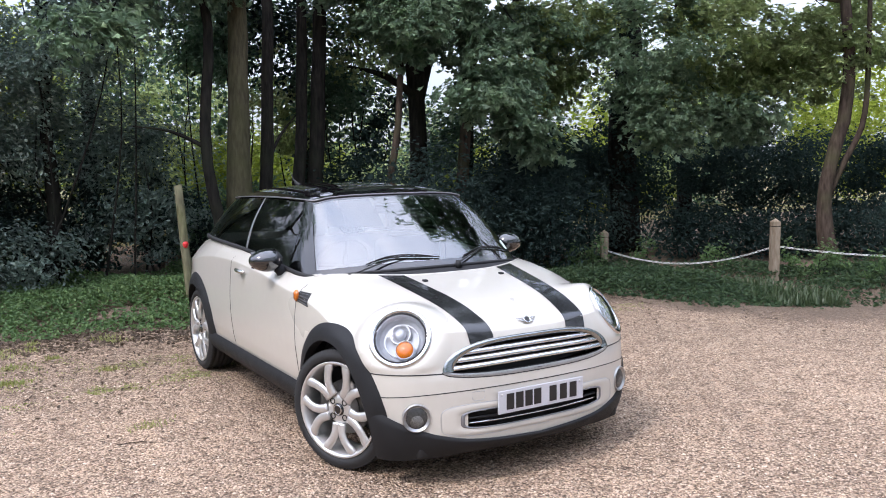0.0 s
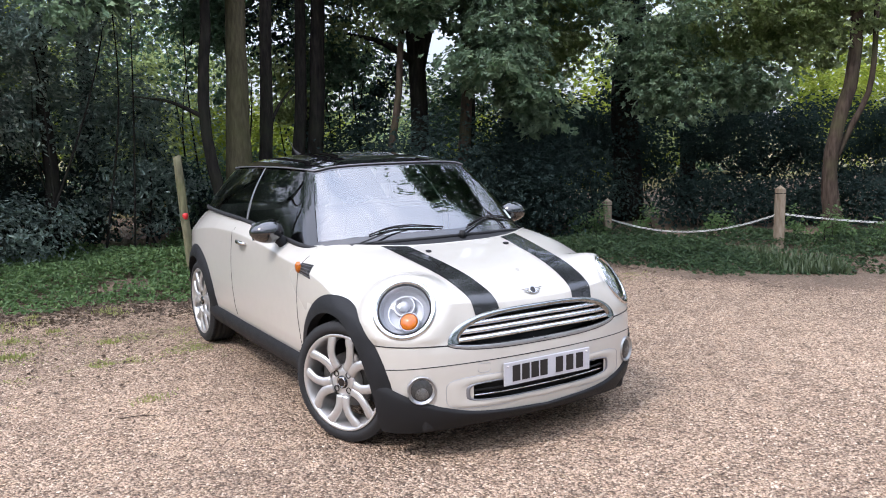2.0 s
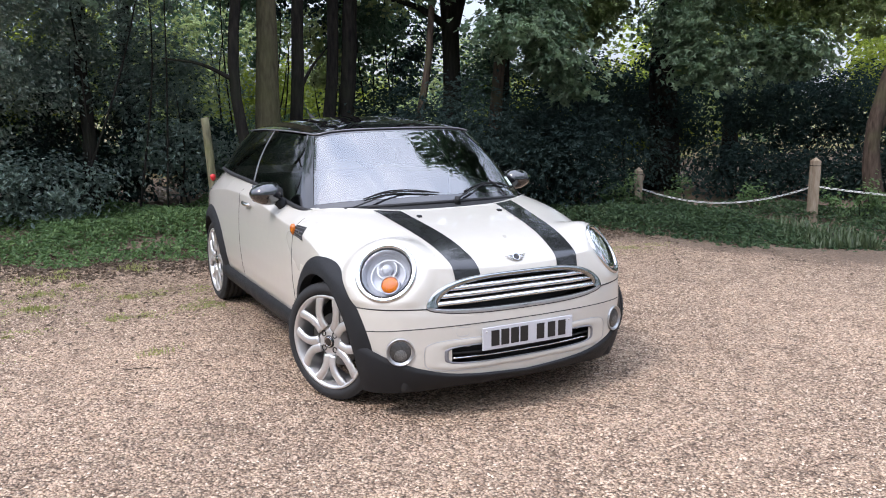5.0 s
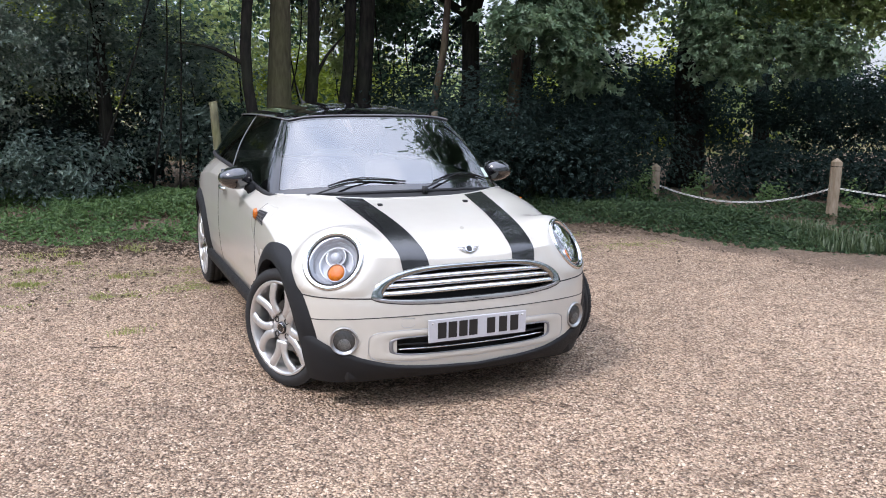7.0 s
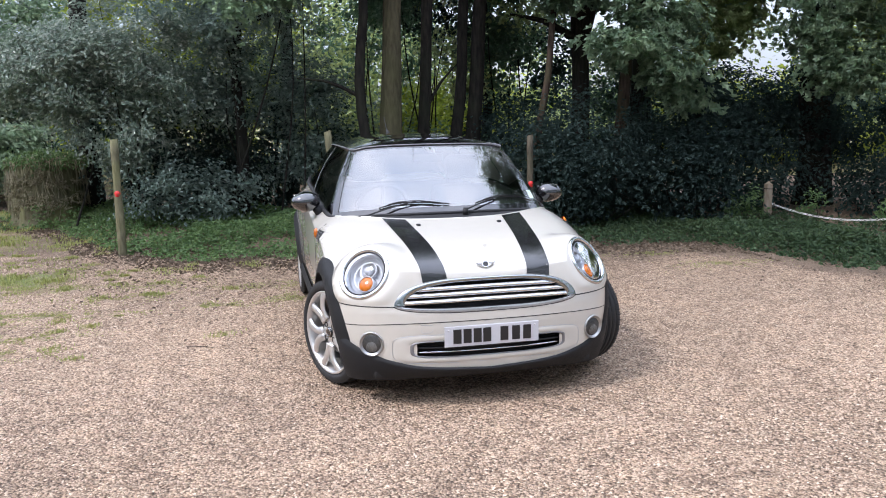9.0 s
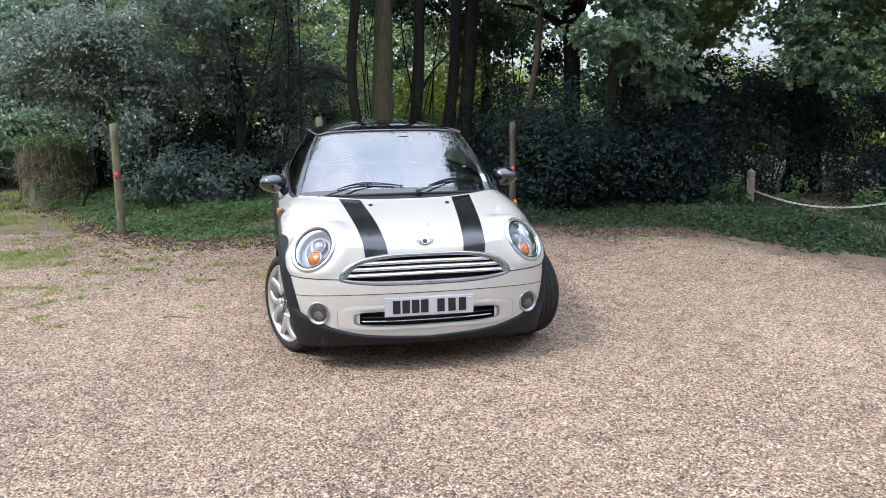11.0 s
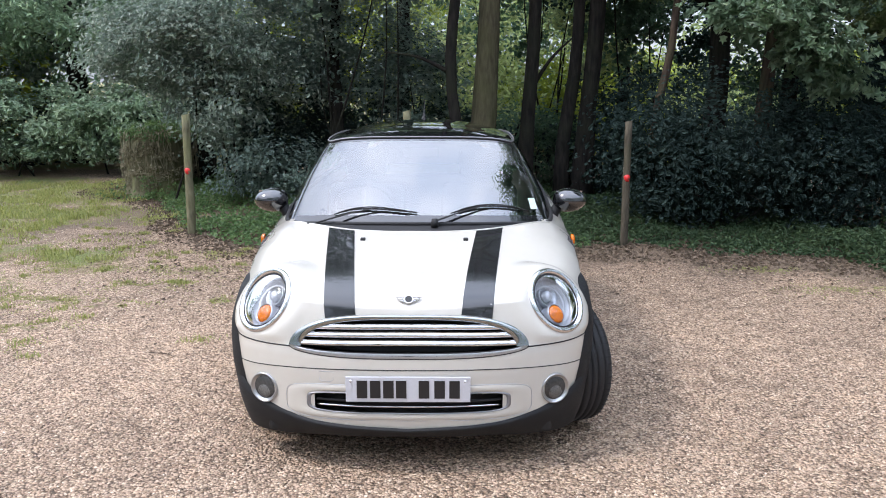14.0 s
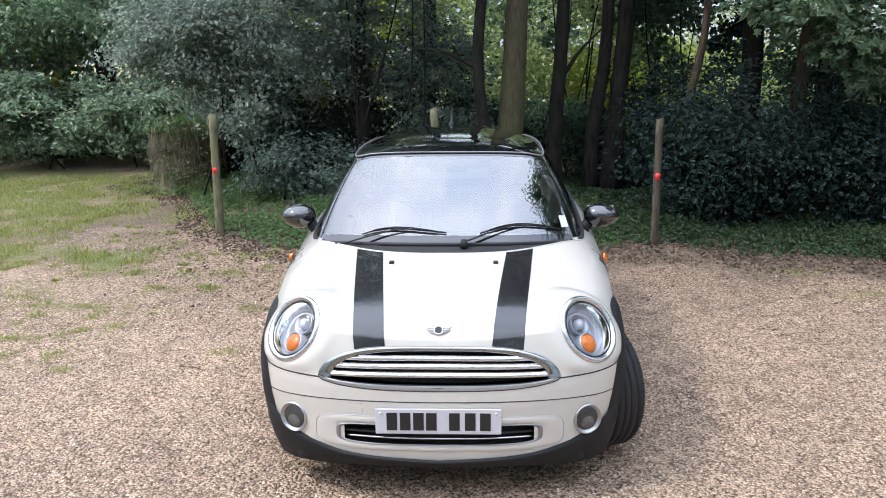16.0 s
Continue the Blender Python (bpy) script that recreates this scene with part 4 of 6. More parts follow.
part("lower_valance", to_mesh("lower_valance", *grid(valance, 120, 14)), "plastic", car, "black plastic lower front valance")
for s in (-1, 1):
    def sill(u, v, s=s):
        y = 0.30 + 1.87 * u
        a = math.pi * (v - 0.1)
        return (s * (half_width(y) - 0.03 + 0.035 * math.sin(min(math.pi, max(0, a))) ** 0.6), y, 0.222 + 0.123 * v)
    part("sill", to_mesh("sill", *grid(sill, 30, 10, flip=s < 0)), "plastic", car, "black plastic sill")
    for ay, a0, a1 in ((0.0, -14, 199), (WB, -20, 196)):
        def flare(u, v, s=s, ay=ay, a0=a0, a1=a1):
            a = radians(a0 + (a1 - a0) * u)
            r = 0.337 + 0.088 * v
            y, z = ay + r * math.cos(a), RW + 0.008 + r * math.sin(a)
            z = max(z, 0.19)
            lift = (0.006 + 0.022 * min(1, u / 0.10, (1 - u) / 0.10)) * math.cos(v * math.pi / 2) ** 0.8 + 0.001
            hw = on_side(min(max(y, -0.58), 2.9), max(z, 0.24), 0, 1).x
            return (s * (hw + lift), y, z)
        v_, f_ = grid(flare, 60, 8, flip=s > 0)
        def lip(u, v, s=s, ay=ay, a0=a0, a1=a1):
            q = Vector(flare(u, 0.0))
            return (q.x - s * 0.05 * v, q.y, q.z)
        part("arch_flare", to_mesh("arch_flare", *join((v_, f_), grid(lip, 60, 3, flip=s < 0))), "plastic", car, "black plastic wheel arch flare")
        lv, lf = moved(lathe([(0.0, 0.37), (0.34, 0.37), (0.34, 0.05)], 40), Matrix.Translation((s * 0.735, ay, RW + 0.01)) @ Matrix.Rotation(radians(180 if s > 0 else 0), 4, "Z"))
        part("arch_liner", to_mesh("arch_liner", lv, [f for f in lf if min(lv[i][2] for i in f) > 0.17]), "matt_black", car)
part("underbody", to_mesh("underbody", *box(-0.62, -0.52, 0.15, 0.62, 2.85, 0.26, 0.02)), "matt_black", car)

# side details: scuttle with repeater, handle, mirrors
for s in (-1, 1):
    sc = []
    for k in range(4):
        sc.append(tube([on_side(0.425 - (0.098 + 0.032 * (k + 0.75) / 4.4) * j / 6, 0.847 - (0.052 + 0.015 * j / 6) * (k + 0.75) / 4.4, 0.002, s) for j in range(7)], 0.0035, 6))
    pan = grid(lambda u, v: on_side(0.440 - 0.118 * u - 0.034 * u * v, 0.847 - (0.050 + 0.017 * u) * v, 0.0015, s), 8, 6, flip=s > 0)
    scut = part("side_scuttle", to_mesh("side_scuttle", *pan), "matt_black", car, "black louvred side scuttle with amber repeater")
    part("louvre", to_mesh("louvre", *join(*sc)), "drip", scut)
    rc = on_side(0.440, 0.824, 0.004, s)
    part("repeater", to_mesh("repeater", *moved(lathe([(-0.006, 0.031), (0.006, 0.030), (0.014, 0.021), (0.017, 0.0005)], 24), Matrix.Translation(rc) @ Matrix.Diagonal((1, 0.8, 1, 1)) @ Matrix.Rotation(0 if s > 0 else math.pi, 4, "Z"))), "amber", scut, "amber side repeater")
    hpts = [on_side(1.29 + 0.16 * k / 8, 0.862 + 0.006 * k / 8, 0.012 + 0.016 * math.sin(math.pi * k / 8), s) for k in range(9)]
    part("door_handle", to_mesh("door_handle", *tube(hpts, [0.008, 0.012, 0.013, 0.013, 0.013, 0.013, 0.013, 0.012, 0.008], 10)), "chrome", car, "chrome pull door handle")
    # mirror
    mc = Vector((s * 0.862, 0.82, 0.985))
    mv = []
    b = bmesh.new()
    bmesh.ops.create_uvsphere(b, u_segments=28, v_segments=18, radius=1.0)
    for v in b.verts:
        x, y, z = v.co
        y2 = y if y < 0 else min(y, 0.35)
        v.co = mc + Vector((x * 0.098, y2 * 0.085, z * 0.068 * (1 - 0.15 * s * x)))
    for f in b.faces:
        f.smooth = True
    mir = part("door_mirror", b, "mirror_cap", car, "gloss black door mirror with rounded cap")
    part("mirror_stalk", to_mesh("mirror_stalk", *tube([(s * 0.752, 0.80, 0.875), (s * 0.775, 0.815, 0.92), (s * 0.815, 0.825, 0.965)], [0.036, 0.031, 0.034], 12, up=(0, 1, 0))), "plastic", mir)
    part("mirror_glass", to_mesh("mirror_glass", *grid(lambda u, v: (mc.x + (u - 0.5) * 0.15, mc.y + 0.031, mc.z + (v - 0.5) * 0.10), 2, 2, flip=True)), "chrome", mir)

# sticker on the glass
def sticker(u, v):
    return Vector(cabin(U_SCREEN * (0.885 + 0.075 * u), 0.16 + 0.12 * v, 1, -0.0015))


part("window_sticker", to_mesh("window_sticker", *grid(sticker, 3, 3)), "sticker", car, "pale green sticker on the windscreen")

# interior
part("dashboard", to_mesh("dashboard", *grid(lambda u, v: (-0.66 + 1.32 * u, 0.30 + 0.50 * v + 0.16 * (2 * u - 1) ** 2 * (1 - v), 0.90 + 0.02 * math.sin(math.pi * v) - 0.5 * max(0, v - 0.85)), 24, 12)), "dash", car, "dark dashboard top")
wheel_c = Vector((-0.33, 0.92, 0.92))
wr = Matrix.Translation(wheel_c) @ Matrix.Rotation(radians(-62), 4, "X")
sw = part("steering_wheel", to_mesh("steering_wheel", *moved(tube([(0.18 * math.cos(2 * math.pi * k / 36), 0.18 * math.sin(2 * math.pi * k / 36), 0) for k in range(36)], 0.015, 8, True), wr)), "plastic", car, "three-spoke steering wheel")
part("spokes", to_mesh("spokes", *moved(join(*[tube([(0, 0, -0.02), (0.17 * math.cos(a), 0.17 * math.sin(a), 0)], 0.016, 6, flat=0.6) for a in (0, math.pi, -math.pi / 2)]), wr)), "plastic", sw)
for s in (-1, 1):
    st = part("front_seat", to_mesh("front_seat", *box(s * 0.36 - 0.24, 1.25, 0.45, s * 0.36 + 0.24, 1.42, 1.02, 0.05)), "seat", car, "dark cloth front seat")
    part("headrest", to_mesh("headrest", *box(s * 0.36 - 0.13, 1.33, 1.06, s * 0.36 + 0.13, 1.43, 1.24, 0.04)), "seat", st)
    part("seat_base", to_mesh("seat_base", *box(s * 0.36 - 0.24, 0.85, 0.35, s * 0.36 + 0.24, 1.3, 0.52, 0.05)), "seat", st)
part("cabin_floor", to_mesh("cabin_floor", *box(-0.70, 0.45, 0.27, 0.70, 2.75, 0.33)), "seat", car)
part("rear_bench", to_mesh("rear_bench", *box(-0.62, 2.0, 0.33, 0.62, 2.3, 0.98, 0.05)), "seat", car)
part("rear_view_mirror", to_mesh("rear_view_mirror", *box(-0.11, 0.90, 1.22, 0.11, 0.925, 1.28, 0.01)), "matt_black", car)


# wheels
SIPE = to_mesh("tread_sipe", *box(-0.088, -0.0022, 0.2985, -0.062, 0.0022, 0.3056))
SIPE.materials.append(M["matt_black"])


def make_wheel(name):
    """Wheel about the x axis, outer face towards -x."""
    w = thing(name, "", "")
    prof = [(0.075, 0.240), (0.098, 0.249), (0.105, 0.270), (0.100, 0.288), (0.086, 0.302)]
    tread = []
    for a, b_ in ((0.086, 0.058), (0.050, 0.020), (0.012, -0.012), (-0.020, -0.050), (-0.058, -0.086)):
        tread += [(a, 0.3065 - 0.12 * (a * a) * 4), (b_, 0.3065 - 0.12 * (b_ * b_) * 4)]
        if b_ > -0.08:
            tread += [(b_ - 0.0005, 0.297), (b_ - 0.0075, 0.297)]
    prof = prof + tread + [(-0.086, 0.302), (-0.100, 0.288), (-0.105, 0.270), (-0.098, 0.249), (-0.075, 0.240)]
    part("tyre", to_mesh("tyre", *lathe(prof[::-1], 72)), "rubber", w, "black road tyre")
    for k in range(60):
        for sgn in (0, 1):
            part("tread_sipe", SIPE, None, w).matrix_basis = Matrix.Rotation(2 * math.pi * k / 60, 4, "X") @ Matrix.Translation((0.148 * sgn, 0, 0))
    rim = lathe([(-0.100, 0.226), (-0.103, 0.222), (-0.098, 0.214), (-0.088, 0.208), (-0.055, 0.200), (0.0, 0.190), (0.07, 0.205), (0.09, 0.222)], 72)
    part("rim", to_mesh("rim", *rim), "alloy", w, "silver alloy wheel rim")
    for k in range(5):
        a0 = math.pi / 2 + k * 2 * math.pi / 5
        for sgn in (-1, 1):
            pts, rad = [], []
            for r, off in ((0.062, 0.024), (0.080, 0.038), (0.105, 0.050), (0.135, 0.056), (0.165, 0.055), (0.192, 0.051), (0.212, 0.048)):
                x = -0.080 - 0.010 * math.sin(math.pi * (r - 0.05) / 0.17)
                c_, s_ = math.cos(a0), math.sin(a0)
                pts.append((x, r * c_ - sgn * off * s_, r * s_ + sgn * off * c_))
                rad.append(0.0175 if r < 0.18 else 0.0155)
            part("spoke", to_mesh("spoke", *tube(spline(pts, 16), [0.023] * 4 + [0.0215] * 8 + [0.024] * 4, 12, flat=0.6, up=(1, 0, 0))), "alloy", w)
    part("hub", to_mesh("hub", *lathe([(-0.03, 0.078), (-0.074, 0.072), (-0.084, 0.062), (-0.084, 0.030), (-0.08, 0.0005)], 40)), "alloy", w)
    part("hub_cap", to_mesh("hub_cap", *lathe([(-0.080, 0.031), (-0.092, 0.029), (-0.094, 0.022), (-0.094, 0.0005)], 32)), "gloss_black", w, "black wheel centre cap")
    part("cap_ring", to_mesh("cap_ring", *lathe([(-0.0945, 0.024), (-0.0965, 0.022), (-0.0945, 0.0195)], 32)), "chrome", w)
    for k in range(4):
        a = math.pi / 4 + k * math.pi / 2
        part("wheel_bolt", to_mesh("wheel_bolt", *moved(lathe([(-0.080, 0.0150), (-0.0870, 0.0150), (-0.0870, 0.011), (-0.080, 0.010), (-0.080, 0.0005)], 14), Matrix.Translation((0, 0.05 * math.cos(a), 0.05 * math.sin(a))))), "matt_black", w)
    for ob in w.children:
        if not ob.name.startswith(("tyre", "tread")):
            for q in ob.data.vertices:
                q.co = Vector((q.co.x, q.co.y * 1.085, q.co.z * 1.085))
    part("brake_disc", to_mesh("brake_disc", *lathe([(-0.022, 0.05), (-0.024, 0.138), (-0.006, 0.138), (-0.004, 0.05)], 40)), "dark_metal", w, "worn brake disc")
    part("caliper", to_mesh("caliper", *box(-0.045, 0.085, -0.07, 0.01, 0.165, 0.07, 0.015)), "dark_metal", w)
    return w


STEER = 25.0
wheel_proto = make_wheel("wheel")
wheel_proto.parent = car

wheel_proto.matrix_basis = pose(-0.728, 0, RW, 0, 0, STEER)
for m in (pose(0.728, 0, RW, 36, 0, 180 + STEER - 2), pose(-0.735, WB, RW, 24), pose(0.735, WB, RW, 0, 0, 180)):
    copy_thing(wheel_proto, m)

# ---- woods ----
rng = np.random.default_rng(7)


# leaf outlines: along and across the leaf
POINTED = [(-0.5, 0.0), (-0.12, 0.27), (0.22, 0.22), (0.55, 0.0), (0.22, -0.22), (-0.12, -0.27)]
ROUND = [(-0.45, 0.0), (-0.35, 0.32), (0.05, 0.42), (0.5, 0.0), (0.05, -0.42), (-0.35, -0.32)]
LOBED = [(-0.5, 0.0), (-0.32, 0.20), (-0.30, 0.50), (-0.02, 0.24), (0.22, 0.46), (0.22, 0.14), (0.58, 0.0), (0.22, -0.14), (0.22, -0.46), (-0.02, -0.24), (-0.30, -0.50), (-0.32, -0.20)]
BLADE = [(-0.5, 0.0), (0.06, 0.36), (0.55, 0.0), (0.06, -0.36)]


def leaf_cloud(name, centres, normals, sizes, material, parent, label="", outline_=None, fold=0.12):
    """Many small leaves as one mesh: each a thin blade folded along its midrib."""
    shape = np.array(outline_ or BLADE)
    n_, k = len(centres), len(shape)
    c = np.asarray(centres, float)
    nn = np.asarray(normals, float) + rng.normal(0, 0.45, (n_, 3))
    nn /= np.linalg.norm(nn, axis=1, keepdims=True)
    t = np.cross(nn, rng.normal(0, 1, (n_, 3)))
    t /= np.linalg.norm(t, axis=1, keepdims=True)
    b = np.cross(nn, t)
    s = np.asarray(sizes, float)[:, None]
    v = np.empty((n_, k, 3))
    for i, (x, y) in enumerate(shape):
        v[:, i] = c + t * s * x + b * s * y + nn * s * (fold * abs(y) * 2 - 0.12 * max(0, x))
    half = k // 2
    tris = []
    for side_ in (range(0, half + 1), [0] + list(range(k - 1, half - 1, -1))):
        q = list(side_)
        for a in range(1, len(q) - 1):
            tris.append((q[0], q[a], q[a + 1]))
    f = np.array(tris)
    m_ = len(f)
    tri = (np.arange(n_)[:, None, None] * k + f[None]).reshape(-1)
    me = bpy.data.meshes.new(name)
    me.vertices.add(k * n_)
    me.vertices.foreach_set("co", v.ravel())
    me.loops.add(3 * m_ * n_)
    me.loops.foreach_set("vertex_index", tri.astype(np.int32))
    me.polygons.add(m_ * n_)
    me.polygons.foreach_set("loop_start", np.arange(0, 3 * m_ * n_, 3, dtype=np.int32))
    me.update(calc_edges=True)
    return part(name, me, material, parent, label)


def clump(n_, centre, radii, k, spread, seed, hollow=0.5, leaf=(0.05, 0.09), flat=0.6):
    """Leaf places in k clusters round an ellipsoid, with normals that lean outwards and up."""
    r = np.random.default_rng(seed)
    d = r.normal(0, 1, (k, 3))
    d /= np.linalg.norm(d, axis=1, keepdims=True)
    rad = (hollow + (1 - hollow) * r.random((k, 1)) ** 0.6)
    cl = np.asarray(centre) + d * rad * np.asarray(radii)
    which = r.integers(0, k, n_)
    size = spread * (0.5 + r.random(k))
    off = r.normal(0, 1, (n_, 3)) * size[which][:, None]
    off[:, 2] *= flat
    pos = cl[which] + off
    nor = pos - np.asarray(centre)
    nor = nor / np.maximum(np.linalg.norm(nor, axis=1, keepdims=True), 1e-3) * 0.6 + [0, -0.15, 0.75]
    return pos, nor, leaf[0] + (leaf[1] - leaf[0]) * r.random(n_), cl


def trunk_mesh(pts, r0, r1, sides=14, n=24, seed=0):
    p = spline(pts, n)
    rad = [r0 + (r1 - r0) * (i / (n - 1)) + r0 * 0.35 * math.exp(-i / (n - 1) * 14) for i in range(n)]
    v, f = tube(p, rad, sides, up=(0, 1, 0))
    v = [q + Vector((noise.noise(q * 3 + Vector((seed, 0, 0))), noise.noise(q * 3 + Vector((0, seed, 5))), 0)) * rad[min(i // sides, n - 1)] * 0.18 for i, q in enumerate(v)]
    return v, f


def tree(name, label, x, y, height, r0, bark, lean=(0, 0), crown=None, limbs=4, seed=0, path=None, low=0.45):
    """crown: list of (centre offset, radii, leaves, clusters, spread, leaf sizes, material)."""
    r = random.Random(seed)
    z0 = ground_z(x, y) - 0.1
    tr = thing(name, label, "tree", Matrix.Translation((x, y, z0)))
    bow = min(0.06, 0.15 * r0 + 0.02)
    pts = path or [(0, 0, 0)] + [(lean[0] * k + r.uniform(-bow, bow), lean[1] * k + r.uniform(-bow, bow), height * k) for k in (0.09, 0.17, 0.25, 0.34, 0.45, 0.6)] + [(lean[0], lean[1], height)]
    part("trunk", to_mesh("trunk", *trunk_mesh(pts, r0, r0 * 0.35, seed=seed)), bark, tr)
    sp = spline(pts, 40)
    for k in range(limbs):
        h = low + (0.95 - low) * (k + r.random()) / limbs
        b = Vector(sp[int(h * 39)])
        a = r.uniform(0, 2 * math.pi)
        ln_ = height * r.uniform(0.15, 0.30)
        e = b + Vector((math.cos(a) * ln_, math.sin(a) * ln_, ln_ * r.uniform(0.3, 0.8)))
        m_ = b.lerp(e, 0.5) + Vector((r.uniform(-.2, .2), r.uniform(-.2, .2), -0.1 * ln_))
        rr = r0 * (1 - h) * 0.6 + 0.02
        part("limb", to_mesh("limb", *tube(spline([b, m_, e], 12), [rr * (1 - 0.8 * i / 11) for i in range(12)], 8)), bark, tr)
    for i, (off, radii, n_, k, spread, ls, mat) in enumerate(crown or []):
        pos, nor, sz, cl = clump(n_, off, radii, k, spread, seed * 31 + i, leaf=ls)
        leaf_cloud("crown", pos, nor, sz, mat, tr)
    return tr




def high(seed, h=8.5, r=2.6, n=2200, dx=0.0, dy=0.0):
    """The crown above: large clusters that shade the ground below."""
    return [((dx, dy, h), (r * 1.05, r, 2.4), n, 90, 0.32, (0.14, 0.24), "leaf_maple")]


BARE = "tall straight tree with smooth olive-grey bark beside the parking posts"
tree("tree", BARE, 0.50, 5.8, 10, 0.142, "bark", (0.05, 0.2), high(1, n=2800, dy=2.0), 4, 1, path=[(0, 0, 0), (0.03, 0, 0.8), (0.08, 0.04, 1.6), (0.12, 0.08, 2.4), (0.14, 0.1, 3.5), (0.2, 0.2, 10)])
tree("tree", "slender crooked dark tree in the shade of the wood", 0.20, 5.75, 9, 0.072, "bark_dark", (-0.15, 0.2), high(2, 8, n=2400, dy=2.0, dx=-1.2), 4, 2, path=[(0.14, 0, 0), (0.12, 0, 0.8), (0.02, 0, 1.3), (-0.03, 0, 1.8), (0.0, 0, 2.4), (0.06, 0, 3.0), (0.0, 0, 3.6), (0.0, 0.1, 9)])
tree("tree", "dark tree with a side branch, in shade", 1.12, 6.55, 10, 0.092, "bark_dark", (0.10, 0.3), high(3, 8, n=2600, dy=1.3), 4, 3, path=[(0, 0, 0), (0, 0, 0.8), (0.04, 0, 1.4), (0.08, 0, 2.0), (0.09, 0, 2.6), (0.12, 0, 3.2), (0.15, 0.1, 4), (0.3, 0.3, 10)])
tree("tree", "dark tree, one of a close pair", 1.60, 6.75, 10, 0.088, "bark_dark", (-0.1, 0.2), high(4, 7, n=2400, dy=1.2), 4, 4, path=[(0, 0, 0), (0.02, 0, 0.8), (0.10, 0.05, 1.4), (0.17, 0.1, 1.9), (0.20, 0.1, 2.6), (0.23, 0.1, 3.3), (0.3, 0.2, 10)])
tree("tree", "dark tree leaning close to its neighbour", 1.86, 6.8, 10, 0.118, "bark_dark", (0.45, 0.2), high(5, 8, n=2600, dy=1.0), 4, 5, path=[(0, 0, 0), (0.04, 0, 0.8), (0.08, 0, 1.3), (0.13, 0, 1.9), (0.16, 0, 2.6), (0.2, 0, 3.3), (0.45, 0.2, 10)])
tree("tree", "thin leaning brown tree", 2.58, 5.8, 8, 0.052, "bark_red", (0.9, 0.3), high(6, 7.5, n=2200, dy=2.0), 3, 6, path=[(-0.08, 0, 0), (-0.05, 0, 0.8), (0, 0, 1.4), (0.10, 0, 1.9), (0.15, 0, 2.4), (0.20, 0, 3.0), (0.30, 0, 3.6), (0.9, 0.3, 8)])
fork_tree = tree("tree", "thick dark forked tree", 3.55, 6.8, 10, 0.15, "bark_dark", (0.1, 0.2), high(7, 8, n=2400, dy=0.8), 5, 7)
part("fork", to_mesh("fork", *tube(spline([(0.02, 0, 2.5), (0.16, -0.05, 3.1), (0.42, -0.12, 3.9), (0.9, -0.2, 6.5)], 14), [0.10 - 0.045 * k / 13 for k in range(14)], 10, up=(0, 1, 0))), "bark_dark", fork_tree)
tree("tree", "brown tree trunk deep in shade", 3.95, 6.2, 8, 0.095, "bark_red", (-0.2, 0.2), high(8, 7, n=2200, dy=1.0), 3, 8, path=[(0, 0, 0), (0, 0, 1.2), (0.02, -0.06, 2.0), (0.06, -0.16, 3.0), (0.12, -0.3, 4.0), (-0.2, 0.2, 8)])
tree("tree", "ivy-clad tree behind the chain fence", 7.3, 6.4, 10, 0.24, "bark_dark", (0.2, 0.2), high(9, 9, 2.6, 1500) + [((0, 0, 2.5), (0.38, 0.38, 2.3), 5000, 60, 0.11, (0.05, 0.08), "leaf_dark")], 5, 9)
tree("tree", "crooked brown tree with an S-shaped trunk", 8.15, 3.29, 7, 0.108, "bark_red", (0.6, 0.2), high(10, 9, 2.2, 1000), 3, 10, path=[(0.10, -0.06, 0), (0.02, -0.01, 0.5), (-0.02, 0.01, 1.0), (0.04, -0.02, 1.5), (0.20, -0.11, 2.2), (0.23, -0.13, 3.0), (0.12, -0.06, 4.2), (0.2, 0.0, 7)])
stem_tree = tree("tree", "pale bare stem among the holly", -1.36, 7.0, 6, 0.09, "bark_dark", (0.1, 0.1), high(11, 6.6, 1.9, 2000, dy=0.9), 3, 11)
# crown out of view, set forward to cast shade on the holly
tree("tree", "dark tree hidden behind holly, its unseen crown added for shade", -3.6, 8.6, 9, 0.16, "bark_dark", (0.1, 0.1), high(12, 6.9, 2.2, 2400, dy=-1.3), 4, 12)
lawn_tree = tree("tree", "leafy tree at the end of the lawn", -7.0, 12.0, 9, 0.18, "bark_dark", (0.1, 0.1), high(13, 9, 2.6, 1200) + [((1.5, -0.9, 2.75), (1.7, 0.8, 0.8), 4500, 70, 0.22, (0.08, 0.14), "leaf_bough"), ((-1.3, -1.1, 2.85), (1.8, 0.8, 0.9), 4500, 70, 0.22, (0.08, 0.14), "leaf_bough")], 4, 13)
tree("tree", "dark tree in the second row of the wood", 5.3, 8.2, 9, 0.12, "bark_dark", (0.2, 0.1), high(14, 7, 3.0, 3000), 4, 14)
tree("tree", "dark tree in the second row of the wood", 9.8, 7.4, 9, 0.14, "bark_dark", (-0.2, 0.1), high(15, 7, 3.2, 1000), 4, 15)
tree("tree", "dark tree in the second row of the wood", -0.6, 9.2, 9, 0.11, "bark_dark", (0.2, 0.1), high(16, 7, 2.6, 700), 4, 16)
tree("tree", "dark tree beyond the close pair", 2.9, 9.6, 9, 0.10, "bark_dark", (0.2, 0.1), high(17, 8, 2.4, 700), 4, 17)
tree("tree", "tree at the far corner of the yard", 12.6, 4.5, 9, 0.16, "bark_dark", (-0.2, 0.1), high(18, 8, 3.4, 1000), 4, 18)


